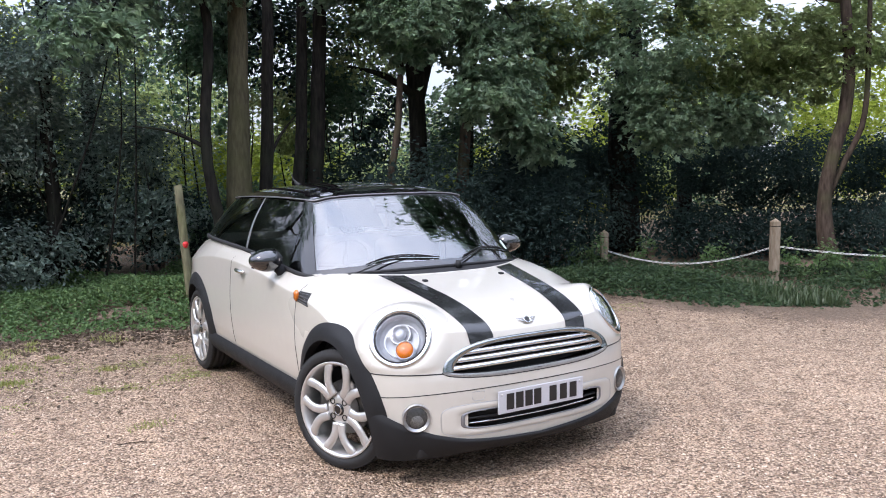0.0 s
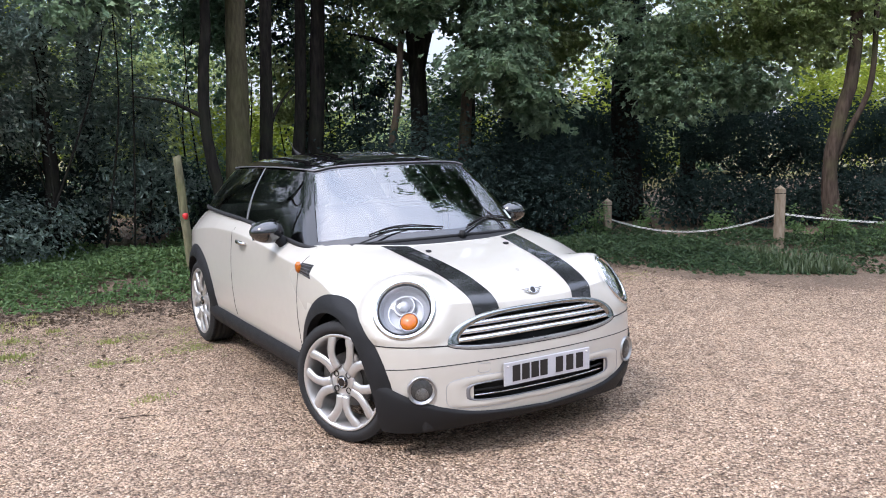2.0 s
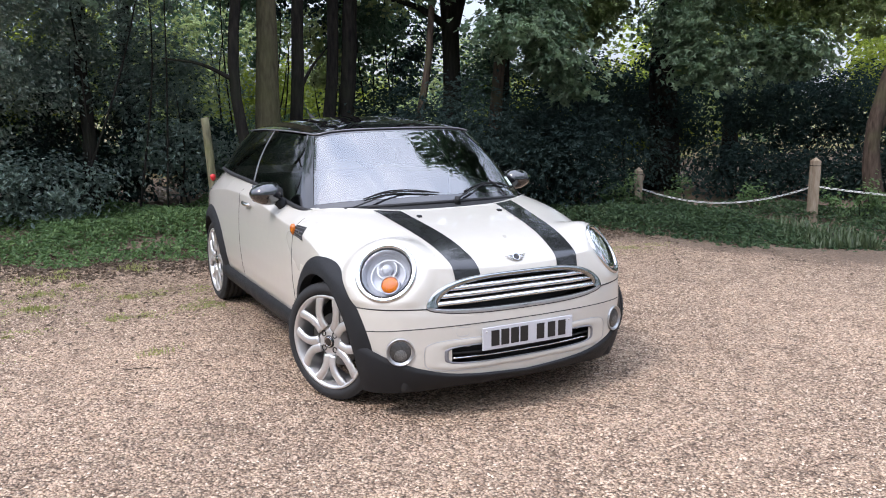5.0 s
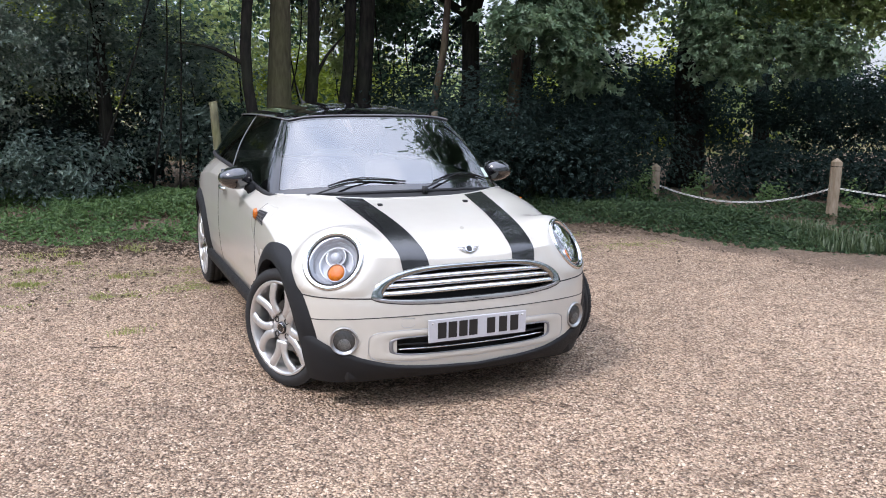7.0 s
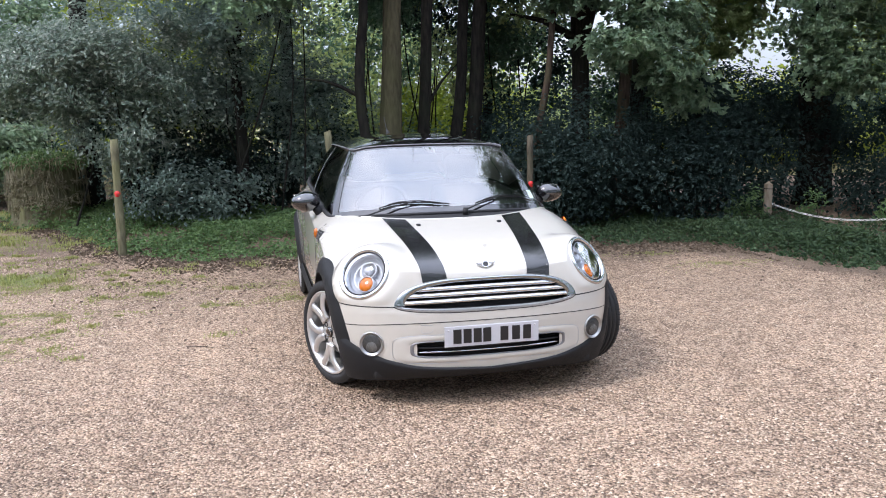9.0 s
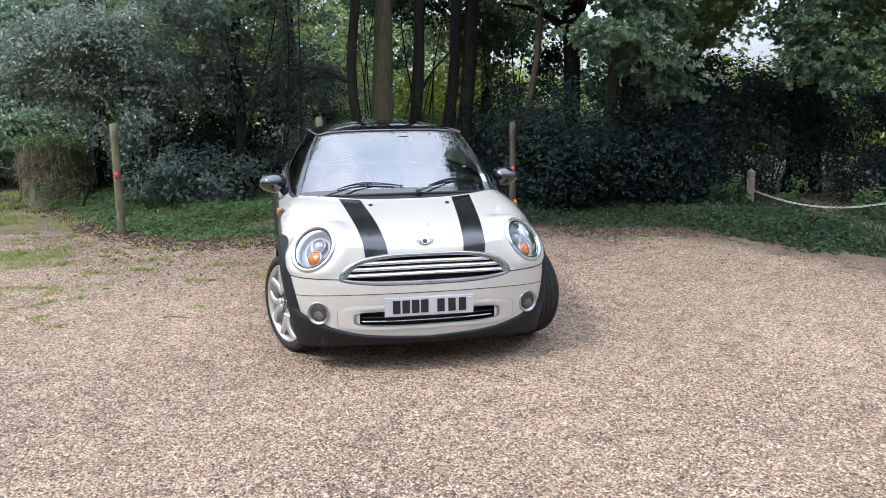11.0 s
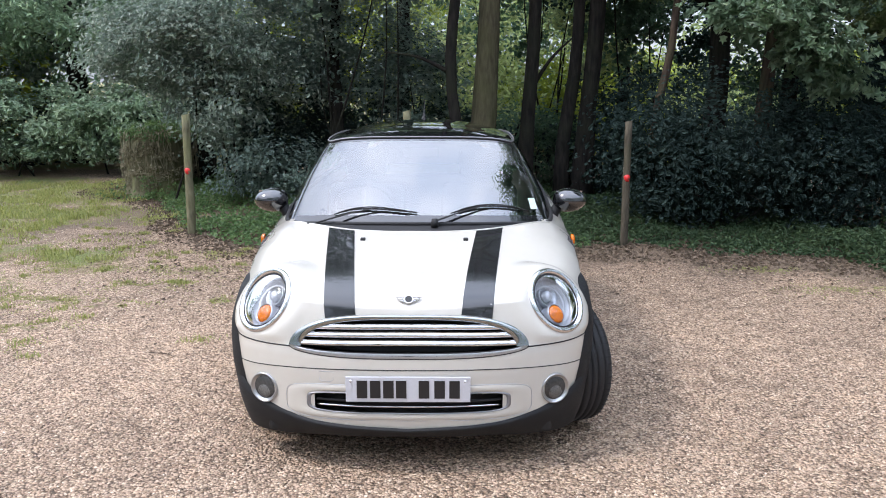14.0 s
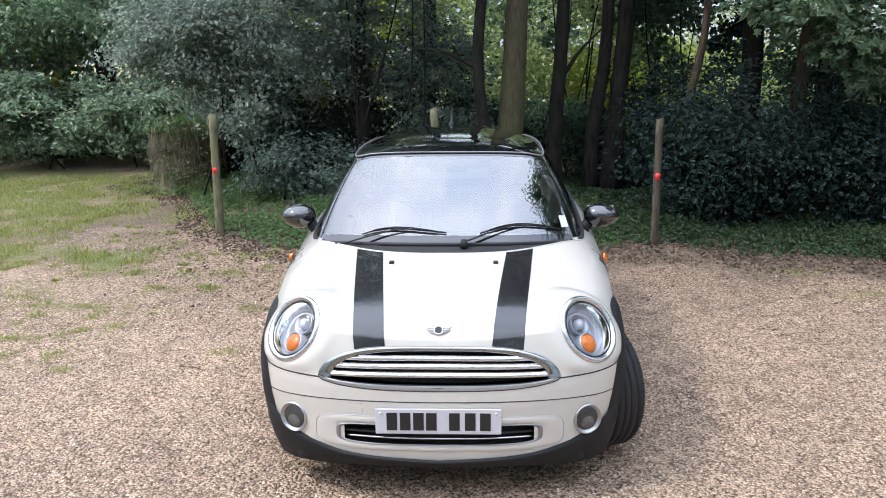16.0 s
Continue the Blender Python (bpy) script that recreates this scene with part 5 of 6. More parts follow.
def branch(tr, a, b, r0, bark, sag=0.15, n=12):
    a, b = Vector(a), Vector(b)
    m_ = a.lerp(b, 0.5) + Vector((0, 0, sag * (b - a).length))
    return part("branch", to_mesh("branch", *tube(spline([a, m_, b], n), [r0 * (1 - 0.75 * i / (n - 1)) for i in range(n)], 7)), bark, tr)


branch(lawn_tree, (0, 0, 1.9), (2.6, -1.0, 2.9), 0.05, "bark_dark")
branch(lawn_tree, (0, 0, 2.1), (-2.4, -1.2, 3.0), 0.05, "bark_dark")


def shrub(label, x, y, rx, ry, z0, z1, n, k, spread, sizes, mat, seed, stems=6, name="shrub", category="bush", hollow=0.55, flat=0.7, shape=None, gap=None):
    """A bush: stems from the ground and leaves in uneven clusters."""
    g = ground_z(x, y)
    sh = thing(name, label, category, Matrix.Translation((x, y, g)))
    r = random.Random(seed)
    pos, nor, sz, cl = clump(n, (0, 0, (z0 + z1) / 2), (rx, ry, (z1 - z0) / 2), k, spread, seed, hollow, sizes, flat)
    keep = pos[:, 2] > 0.02
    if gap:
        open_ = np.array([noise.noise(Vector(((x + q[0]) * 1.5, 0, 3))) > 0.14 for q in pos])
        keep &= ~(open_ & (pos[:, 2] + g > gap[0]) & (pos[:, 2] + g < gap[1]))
    leaf_cloud("foliage", pos[keep], nor[keep], sz[keep], mat, sh, outline_=shape)
    for i in range(stems):
        e = Vector(cl[r.randrange(len(cl))])
        b = Vector((r.uniform(-.25, .25) * rx, r.uniform(-.25, .25) * ry, -0.05))
        m_ = b.lerp(e, 0.5) + Vector((r.uniform(-.35, .35), r.uniform(-.3, .3), 0.12)) * min(1, rx)
        part("stem", to_mesh("stem", *tube(spline([b, m_, e], 9), [0.018 * min(1, 0.2 + rx) * (1 - 0.8 * q / 8) for q in range(9)], 6)), "bark_dark", sh)
    return sh


HOLLY = "dense dark glossy holly bush at the edge of the yard"
LAUREL = "pale green leafy shrub at the end of the lawn"
HEDGE = "dense dark shrub under the trees"
FAR = "sunlit yellow-green foliage beyond the wood"
for i, (x, y, rx, ry, z0, z1, n) in enumerate([
        (-2.7, 6.9, 1.5, 0.9, 0.7, 3.1, 12000), (-1.2, 7.4, 1.2, 0.8, 1.1, 3.2, 8000), (-0.2, 7.3, 0.9, 0.8, 0.1, 2.4, 5000), (-1.6, 6.6, 1.3, 0.8, 2.2, 4.8, 8000),
        (-2.0, 6.6, 1.0, 0.5, 0.0, 0.85, 3500), (-3.5, 7.0, 1.2, 0.8, 1.45, 2.7, 9000), (-0.7, 6.6, 0.7, 0.6, 2.4, 4.4, 3500), (-2.7, 8.3, 1.2, 0.7, 0.1, 2.4, 7000)]):
    # bushes 0 and 5 take the leaf colour with sunlight painted in
    shrub(HOLLY, x, y, rx, ry, z0, z1, int(n * 1.25), 95, 0.15, (0.04, 0.078), "leaf_pale" if i in (0, 5) else "leaf_holly", 100 + i, stems=1 if i == 5 else 2, hollow=0.3, flat=0.6, shape=POINTED)
for i, (x, y, rx, ry, z0, z1, n) in enumerate([
        (-5.5, 10.4, 1.2, 0.9, 0.25, 1.5, 7000), (-7.3, 10.3, 1.4, 1.0, 0.25, 1.65, 8500), (-9.4, 9.7, 1.6, 1.2, 0.0, 2.1, 8500)]):
    shrub(LAUREL, x, y, rx, ry, z0, z1, n, 60, 0.18, (0.06, 0.12), "leaf_laurel", 130 + i, stems=2, flat=0.45, shape=POINTED)
for i, (x, y, rx, ry, z0, z1, n) in enumerate([
        (-5.6, 12.6, 2.2, 1.2, 1.2, 6.0, 8000), (-9.0, 12.6, 2.6, 1.4, 1.0, 6.5, 8000), (-12.5, 10.5, 2.6, 2.0, 0.0, 3.6, 6000)]):
    shrub("tall dark evergreen shrub behind the lawn", x, y, rx, ry, z0, z1, n, 80, 0.25, (0.09, 0.15), "leaf_pale", 140 + i, stems=2)
# first three: dark leaves added for the shaded gap under the laurels
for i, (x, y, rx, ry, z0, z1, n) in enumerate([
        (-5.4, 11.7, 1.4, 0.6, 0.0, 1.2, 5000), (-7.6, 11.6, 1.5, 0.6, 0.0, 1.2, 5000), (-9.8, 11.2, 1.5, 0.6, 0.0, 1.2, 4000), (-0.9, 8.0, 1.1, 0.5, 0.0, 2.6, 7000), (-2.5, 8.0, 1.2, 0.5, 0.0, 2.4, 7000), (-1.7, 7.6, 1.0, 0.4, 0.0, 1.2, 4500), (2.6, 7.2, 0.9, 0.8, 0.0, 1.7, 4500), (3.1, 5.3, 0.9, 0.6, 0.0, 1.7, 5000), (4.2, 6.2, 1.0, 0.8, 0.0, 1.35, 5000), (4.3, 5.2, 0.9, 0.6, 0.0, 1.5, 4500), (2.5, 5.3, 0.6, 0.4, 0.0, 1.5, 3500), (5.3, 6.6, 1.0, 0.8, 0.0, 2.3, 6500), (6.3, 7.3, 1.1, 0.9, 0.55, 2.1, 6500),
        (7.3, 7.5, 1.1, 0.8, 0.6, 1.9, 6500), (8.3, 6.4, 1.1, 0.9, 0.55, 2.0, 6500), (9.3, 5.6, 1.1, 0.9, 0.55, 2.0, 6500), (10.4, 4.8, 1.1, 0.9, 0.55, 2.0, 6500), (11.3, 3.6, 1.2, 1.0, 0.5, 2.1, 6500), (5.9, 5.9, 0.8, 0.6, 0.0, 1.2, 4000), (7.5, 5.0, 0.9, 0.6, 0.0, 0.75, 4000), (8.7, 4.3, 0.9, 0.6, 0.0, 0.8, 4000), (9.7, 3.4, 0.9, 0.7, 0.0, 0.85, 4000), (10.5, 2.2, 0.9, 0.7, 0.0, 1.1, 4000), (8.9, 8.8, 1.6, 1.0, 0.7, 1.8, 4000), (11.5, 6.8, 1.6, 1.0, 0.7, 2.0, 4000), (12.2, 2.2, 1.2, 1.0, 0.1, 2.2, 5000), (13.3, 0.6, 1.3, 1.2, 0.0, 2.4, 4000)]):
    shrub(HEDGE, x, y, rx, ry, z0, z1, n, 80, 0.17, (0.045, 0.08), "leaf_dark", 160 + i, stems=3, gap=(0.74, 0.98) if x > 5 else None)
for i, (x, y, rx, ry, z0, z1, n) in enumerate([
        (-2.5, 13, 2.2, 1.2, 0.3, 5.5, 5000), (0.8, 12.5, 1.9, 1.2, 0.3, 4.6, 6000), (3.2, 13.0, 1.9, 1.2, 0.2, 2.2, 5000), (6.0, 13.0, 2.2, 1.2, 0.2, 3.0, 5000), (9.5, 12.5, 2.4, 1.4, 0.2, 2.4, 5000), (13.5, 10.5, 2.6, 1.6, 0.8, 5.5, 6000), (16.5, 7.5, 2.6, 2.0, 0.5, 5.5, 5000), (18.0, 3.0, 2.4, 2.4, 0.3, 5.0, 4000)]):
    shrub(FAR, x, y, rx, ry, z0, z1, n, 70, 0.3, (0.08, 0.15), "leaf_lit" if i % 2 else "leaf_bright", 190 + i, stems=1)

# the wood goes on behind, and trees stand round the rest of the yard
r_far = random.Random(5)
for i in range(15):
    x = -16 + 2.9 * i
    y = 18 + 2.0 * math.sin(i * 1.7) - 0.02 * (x - 4) ** 2
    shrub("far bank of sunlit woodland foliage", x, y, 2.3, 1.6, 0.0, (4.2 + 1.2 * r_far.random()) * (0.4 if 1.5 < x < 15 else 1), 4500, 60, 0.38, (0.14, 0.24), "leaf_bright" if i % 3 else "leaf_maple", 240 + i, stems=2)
for i in range(17):
    a = radians(165 + 210 * i / 16)
    x, y = 1.0 + 15.5 * math.cos(a), -1.5 + 14.5 * math.sin(a)
    low_ = 0.6 if i < 6 else 1.0
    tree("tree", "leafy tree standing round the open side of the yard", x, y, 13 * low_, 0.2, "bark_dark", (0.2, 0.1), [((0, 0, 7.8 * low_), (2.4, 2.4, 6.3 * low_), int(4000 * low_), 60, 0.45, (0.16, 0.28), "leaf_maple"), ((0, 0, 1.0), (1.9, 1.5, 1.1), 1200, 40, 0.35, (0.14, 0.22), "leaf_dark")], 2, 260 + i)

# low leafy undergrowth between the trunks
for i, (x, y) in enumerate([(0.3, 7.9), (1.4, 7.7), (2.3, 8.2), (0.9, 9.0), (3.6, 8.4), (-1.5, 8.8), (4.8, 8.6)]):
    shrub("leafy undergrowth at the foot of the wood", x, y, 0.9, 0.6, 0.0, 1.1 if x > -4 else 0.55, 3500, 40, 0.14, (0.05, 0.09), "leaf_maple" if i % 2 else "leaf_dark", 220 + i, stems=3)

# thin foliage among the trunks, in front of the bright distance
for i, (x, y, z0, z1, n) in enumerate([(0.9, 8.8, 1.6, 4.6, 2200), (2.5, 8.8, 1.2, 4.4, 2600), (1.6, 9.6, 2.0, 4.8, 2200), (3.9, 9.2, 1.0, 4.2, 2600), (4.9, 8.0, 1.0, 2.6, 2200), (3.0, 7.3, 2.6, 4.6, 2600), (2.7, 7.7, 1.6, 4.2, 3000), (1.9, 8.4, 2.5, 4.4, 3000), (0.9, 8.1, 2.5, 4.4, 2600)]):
    # saplings mix plain leaves with lit and shaded leaf colours
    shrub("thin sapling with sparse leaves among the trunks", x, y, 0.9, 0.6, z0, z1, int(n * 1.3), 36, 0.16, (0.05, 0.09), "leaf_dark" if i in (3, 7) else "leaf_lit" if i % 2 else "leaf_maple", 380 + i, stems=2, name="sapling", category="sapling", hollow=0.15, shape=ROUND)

# tall weeds by the chain fence
for i, (x, y, h) in enumerate([(5.0, 4.5, 0.55), (5.9, 4.5, 0.45), (6.4, 3.75, 0.4), (6.95, 3.0, 0.5), (6.7, 2.3, 0.55), (6.9, 1.7, 0.5), (7.3, 1.3, 0.6), (7.5, 0.6, 0.5), (5.0, 4.95, 0.4), (7.1, 2.5, 0.45)]):
    shrub("tall nettle-like weeds beside the chain fence", x, y, 0.22, 0.2, 0.05, h, 260, 14, 0.05, (0.03, 0.06), "leaf_ivy", 420 + i, stems=3, name="weed", category="weed", hollow=0.2, flat=1.0, shape=POINTED)

# sycamore boughs that hang out over the yard
bough = tree("tree", "sycamore with leafy boughs hanging over the chain fence", 6.2, 8.0, 9, 0.16, "bark_dark", (-0.1, -0.3), high(30, 9, 2.6, 1500) + [((0.25, -4.6, 8.3), (2.3, 2.0, 2.0), 7000, 110, 0.28, (0.14, 0.24), "leaf_maple")], 3, 30)
for i, (x, y, cz, rx, ry, rz, n) in enumerate([
        (5.3, 6.2, 2.9, 1.0, 0.7, 0.6, 2600), (6.3, 4.8, 3.2, 1.0, 0.8, 0.9, 2700), (7.2, 4.4, 3.2, 1.0, 0.8, 0.9, 2700), (6.4, 4.5, 2.2, 0.7, 0.5, 0.45, 1800), (7.3, 4.1, 2.2, 0.6, 0.5, 0.4, 1300), (8.0, 3.9, 3.0, 0.8, 0.7, 0.7, 2600),
        (8.9, 3.4, 3.4, 0.9, 0.8, 0.9, 2200), (10.0, 2.6, 3.4, 1.0, 0.9, 0.9, 2200), (5.6, 5.8, 3.7, 0.9, 0.7, 0.45, 2600), (2.6, 6.0, 3.9, 1.0, 0.7, 0.6, 2200), (0.0, 5.6, 3.8, 0.8, 0.6, 0.5, 1500)]):
    cx, cy = x - 6.2, y - 8.0
    pos, nor, sz, cl = clump(n, (cx, cy, cz), (rx, ry, rz), 34, 0.16, 300 + i, 0.35, (0.07, 0.125), 0.5)
    # some boughs get the leaf colour with backlight painted in
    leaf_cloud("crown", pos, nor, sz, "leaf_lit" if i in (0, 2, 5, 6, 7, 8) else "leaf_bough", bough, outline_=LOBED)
    branch(bough, (cx * 0.6, cy * 0.7, cz + 0.8), (cx, cy, cz), 0.013, "bark_dark", 0.16)
near = tree("tree", "sycamore with large pale leaves on low boughs", 4.6, 7.2, 8, 0.11, "bark_dark", (0.2, -0.4), high(31, 9, 2.4, 300), 3, 31)
for i, (cx, cy, cz, rx, ry, rz, n) in enumerate([(-5.8, -1.9, 2.8, 0.5, 0.35, 0.35, 200), (-5.35, -1.6, 3.1, 0.5, 0.35, 0.3, 200), (-0.7, -2.0, 2.75, 0.7, 0.5, 0.4, 900), (-0.3, -1.8, 3.5, 1.1, 0.6, 0.5, 1700), (-1.6, -1.7, 3.3, 0.8, 0.5, 0.45, 1200), (-1.35, -2.5, 2.35, 0.5, 0.35, 0.22, 420), (-0.75, -2.55, 2.15, 0.4, 0.3, 0.28, 420), (-0.45, -2.5, 1.75, 0.25, 0.25, 0.25, 220)]):
    pos, nor, sz, cl = clump(n, (cx, cy, cz), (rx, ry, rz), 26, 0.13, 330 + i, 0.3, (0.09, 0.15), 0.5)
    if i < 2:
        pos -= [-5.97, -0.1, 0]
        spray = stem_tree
        branch(spray, (0, 0, cz + 0.3), (cx + 5.97, cy + 0.1, cz), 0.02, "bark_dark", 0.1)
    else:
        spray = near
        branch(near, (0, -0.2, cz + 0.7), (cx, cy, cz), 0.03, "bark_dark", 0.1)
    leaf_cloud("crown", pos, nor, sz, "leaf_bough", spray, outline_=LOBED)
# the limb that crosses between the trunks, and the sloping dead bough
for tr_xy, a, b, r_ in (((1.12, 6.55), (0, 0, 1.45), (0.62, 0.4, 2.2), 0.035), ((3.55, 6.8), (0, 0, 2.6), (-1.0, 0.2, 3.0), 0.07), ((0.20, 5.75), (0, 0, 1.75), (-0.8, 0.1, 2.0), 0.03)):
    b0 = [o for o in scene.objects if o.name.startswith("tree") and o.parent is None and abs(o.location.x - tr_xy[0]) < 0.02 and abs(o.location.y - tr_xy[1]) < 0.02][0]
    branch(b0, a, b, r_, "bark_dark", 0.08)

s_tree = [o for o in scene.objects if o.parent is None and abs(o.location.x - 8.15) < 0.02 and abs(o.location.y - 3.29) < 0.02][0]
part("limb", to_mesh("limb", *tube(spline([(0.04, 0, 1.05), (0.22, -0.12, 1.55), (0.42, -0.25, 2.1), (0.45, -0.27, 3.2), (0.42, -0.25, 5.0)], 20), [0.045 - 0.02 * k / 19 for k in range(20)], 10, up=(0, 1, 0))), "bark_red", s_tree)

# stump overgrown with dry creeper
stump = thing("tree_stump", "broad old tree stump overgrown with dry creeper", "stump", Matrix.Translation((-4.12, 8.2, ground_z(-4.12, 8.2) - 0.05)) @ Matrix.Diagonal((1.02, 1, 1.08, 1)))
sv, sf = lathe([(0.0, 0.53), (0.10, 0.48), (0.35, 0.45), (0.65, 0.43), (0.80, 0.40), (0.86, 0.30), (0.85, 0.001)], 40)
sv = [Vector((y * 0.98, z * 0.9, x)) for x, y, z in sv]
sv = [v + Vector((v.x, v.y, 0)).normalized() * 0.08 * noise.noise(Vector((math.atan2(v.y, v.x) * 2.5, v.z * 0.8, 4))) if v.length > 0.1 else v for v in sv]
part("stump_wood", to_mesh("stump_wood", sv, sf), "post", stump)
r_st = random.Random(44)
vines = []
for k in range(70):
    a, drop_ = r_st.uniform(math.pi * 0.9, math.pi * 2.1), r_st.uniform(0.25, 0.8)
    w_ = 0.47 + r_st.uniform(-0.02, 0.05)
    pts = []
    for q in range(6):
        z_ = 0.88 - drop_ * q / 5
        a_ = a + 0.22 * noise.noise(Vector((k * 1.7, z_ * 4, 0)))
        pts.append(((w_ + 0.05 * (1 - z_)) * math.cos(a_), (w_ + 0.05 * (1 - z_)) * 0.92 * math.sin(a_), z_))
    vines.append(tube(spline(pts, 9), r_st.uniform(0.003, 0.007), 5))
part("hanging_vine", to_mesh("hanging_vine", *join(*vines)), "creeper", stump, "dry vine strands hanging down the stump")
pos, nor, sz, cl = clump(6000, (0, -0.02, 0.45), (0.50, 0.47, 0.48), 150, 0.05, 402, 0.94, (0.02, 0.042))
leaf_cloud("creeper", pos, nor, sz, "creeper", stump)
pos, nor, sz, cl = clump(2200, (0, -0.05, 0.86), (0.52, 0.45, 0.12), 50, 0.06, 403, 0.7, (0.03, 0.06))
leaf_cloud("creeper_top", pos, nor, sz, "leaf_ivy", stump)
pos, nor, sz, cl = clump(2600, (0.05, -0.3, 0.05), (0.85, 0.5, 0.22), 60, 0.07, 404, 0.5, (0.03, 0.06))
leaf_cloud("foot_ivy", pos[pos[:, 2] > 0.03], nor[pos[:, 2] > 0.03], sz[pos[:, 2] > 0.03], "leaf_ivy", stump)


# ---- ground cover ----
def scatter_cover(name, label, n, x0, x1, near_, far_, zlo, zhi, sizes, mat, seed, gate=0.0, category="ground cover"):
    r = np.random.default_rng(seed)
    out = []
    while len(out) < n:
        x = r.uniform(x0, x1)
        d = near_ + (far_ - near_) * r.random() ** 0.75
        y = edge_y(x) + d + 0.45 * noise.noise(Vector((x * 1.3, 0, seed))) + 0.2 * noise.noise(Vector((x * 4.1, 0, seed)))
        m_ = noise.noise(Vector((x * 1.1, y * 1.1, seed)))
        if m_ < gate - 0.5 and r.random() < 0.7:
            continue
        h = zlo + (zhi - zlo) * (0.35 + 0.65 * max(0, m_ + 0.4)) * r.random() ** 0.6 * min(1, 0.12 + d * 0.8)
        out.append((x, y, ground_z(x, y) + h))
    pos = np.array(out)
    nor = np.tile([0.0, -0.25, 0.9], (n, 1))
    ob = leaf_cloud(name, pos, nor, sizes[0] + (sizes[1] - sizes[0]) * r.random(n), mat, None, outline_=ROUND)
    tagged(ob, label, category, kind="stuff")


scatter_cover("ivy_ground_cover", "low green ivy and nettles along the edge of the gravel", 30000, -5.0, 1.6, -0.25, 2.8, 0.01, 0.22, (0.028, 0.06), "leaf_ivy", 501, 0.25)
scatter_cover("verge_weeds", "low weeds below the chain fence", 30000, 1.0, 11.0, -0.3, 3.6, 0.01, 0.22, (0.03, 0.065), "leaf_weed_shaded", 502, 0.33)
scatter_cover("shade_weeds", "low dark green weeds and ivy under the trees", 16000, 0.8, 5.4, -0.15, 2.2, 0.01, 0.24, (0.03, 0.062), "leaf_weed_shaded", 506, 0.1)
scatter_cover("leaf_litter", "brown leaf litter at the edge of the gravel", 13000, -5.5, 4.0, -0.95, 0.35, 0.003, 0.02, (0.02, 0.05), "dead", 503, 0.05)


def fallen_leaves(n, seed):
    """Dry leaves and bits of bark strewn over the gravel, thickest towards the wood."""
    r = np.random.default_rng(seed)
    out = []
    while len(out) < n:
        x, y = r.uniform(-5.0, 4.5), r.uniform(0.3, 5.0)
        d = edge_y(x) - y
        if 0.2 < d < 4 and r.random() < (1 - d / 4) ** 2 * (1.0 if x < -0.8 else 0.45) and not (abs(x) < 0.95 and y < 3.1):
            out.append((x, y, ground_z(x, y) + 0.006))
    ob = leaf_cloud("fallen_leaves", np.array(out), np.tile([0.0, 0.0, 1.6], (n, 1)), 0.014 + 0.03 * r.random(n) ** 2, "dead", None, outline_=POINTED)
    tagged(ob, "dry brown leaves strewn over the gravel", "leaf litter", kind="stuff")


fallen_leaves(3800, 505)


def blades(name, label, n, place, height, seed, mat="grass", width=0.006):
    r = np.random.default_rng(seed)
    pts = []
    while len(pts) < n:
        q = place(r)
        if q is not None:
            pts.append(q)
    p = np.array([(x, y, ground_z(x, y) - 0.005) for x, y, _ in pts])
    h = np.array([q[2] for q in pts])[:, None] * (height[0] + (height[1] - height[0]) * r.random((n, 1)))
    a = r.random(n) * 2 * math.pi
    d = np.stack([np.cos(a), np.sin(a), 0 * a], 1)
    w = np.stack([-np.sin(a), np.cos(a), 0 * a], 1) * width * (0.6 + 0.8 * r.random((n, 1)))
    bend = d * h * (0.15 + 0.5 * r.random((n, 1)))
    v = np.empty((n, 5, 3))
    v[:, 0], v[:, 1] = p - w, p + w
    mid = p + bend * 0.35 + np.array([0, 0, 1]) * h * 0.6
    v[:, 2], v[:, 3] = mid + w * 0.8, mid - w * 0.8
    v[:, 4] = p + bend + np.array([0, 0, 1]) * h * 0.95
    idx = np.arange(n)[:, None] * 5
    tri = np.concatenate([idx + [0, 1, 2], idx + [0, 2, 3], idx + [3, 2, 4]], 1).reshape(-1)
    me = bpy.data.meshes.new(name)
    me.vertices.add(5 * n)
    me.vertices.foreach_set("co", v.ravel())
    me.loops.add(9 * n)
    me.loops.foreach_set("vertex_index", tri.astype(np.int32))
    me.polygons.add(3 * n)
    me.polygons.foreach_set("loop_start", np.arange(0, 9 * n, 3, dtype=np.int32))
    me.update(calc_edges=True)
    return tagged(part(name, me, mat), label, "grass", kind="stuff")


def lawn_place(r):
    x, y = r.uniform(-9, -1.2), r.uniform(0.5, 9.5)
    q = lawn(x, y)
    q *= min(1, max(0.15, 0.75 + 1.5 * noise.noise(Vector((x * 2.3, y * 2.3, 21))) + 0.6 * noise.noise(Vector((x * 7, y * 7, 22)))))
    return (x, y, 0.4 + 0.7 * q) if y < edge_y(x) + 0.6 and r.random() < q ** 1.8 else None


def moss_place(r):
    a, b, c, d = MOSS[r.integers(0, len(MOSS))]
    x, y = a + r.normal(0, c * 0.6), b + r.normal(0, d * 0.6)
    return (x, y, 0.6) if noise.noise(Vector((x * 6, y * 6, 31))) > 0.0 else None


def fence_place(r):
    x = r.uniform(4.5, 10)
    d = r.random() ** 1.5 * 1.8
    y = edge_y(x) + d - 0.15
    m_ = noise.noise(Vector((x * 1.4, y * 1.4, 77)))
    return (x, y, 0.5 + 0.9 * max(0, m_) + 0.5 * (x < 4.8 and d > 0.5)) if m_ > 0.02 else None


blades("lawn_grass", "patchy short lawn grass growing into the gravel", 62000, lawn_place, (0.018, 0.07), 601, width=0.0055)
blades("moss_tufts", "low mossy tufts in the gravel", 11000, moss_place, (0.008, 0.030), 602, width=0.004)
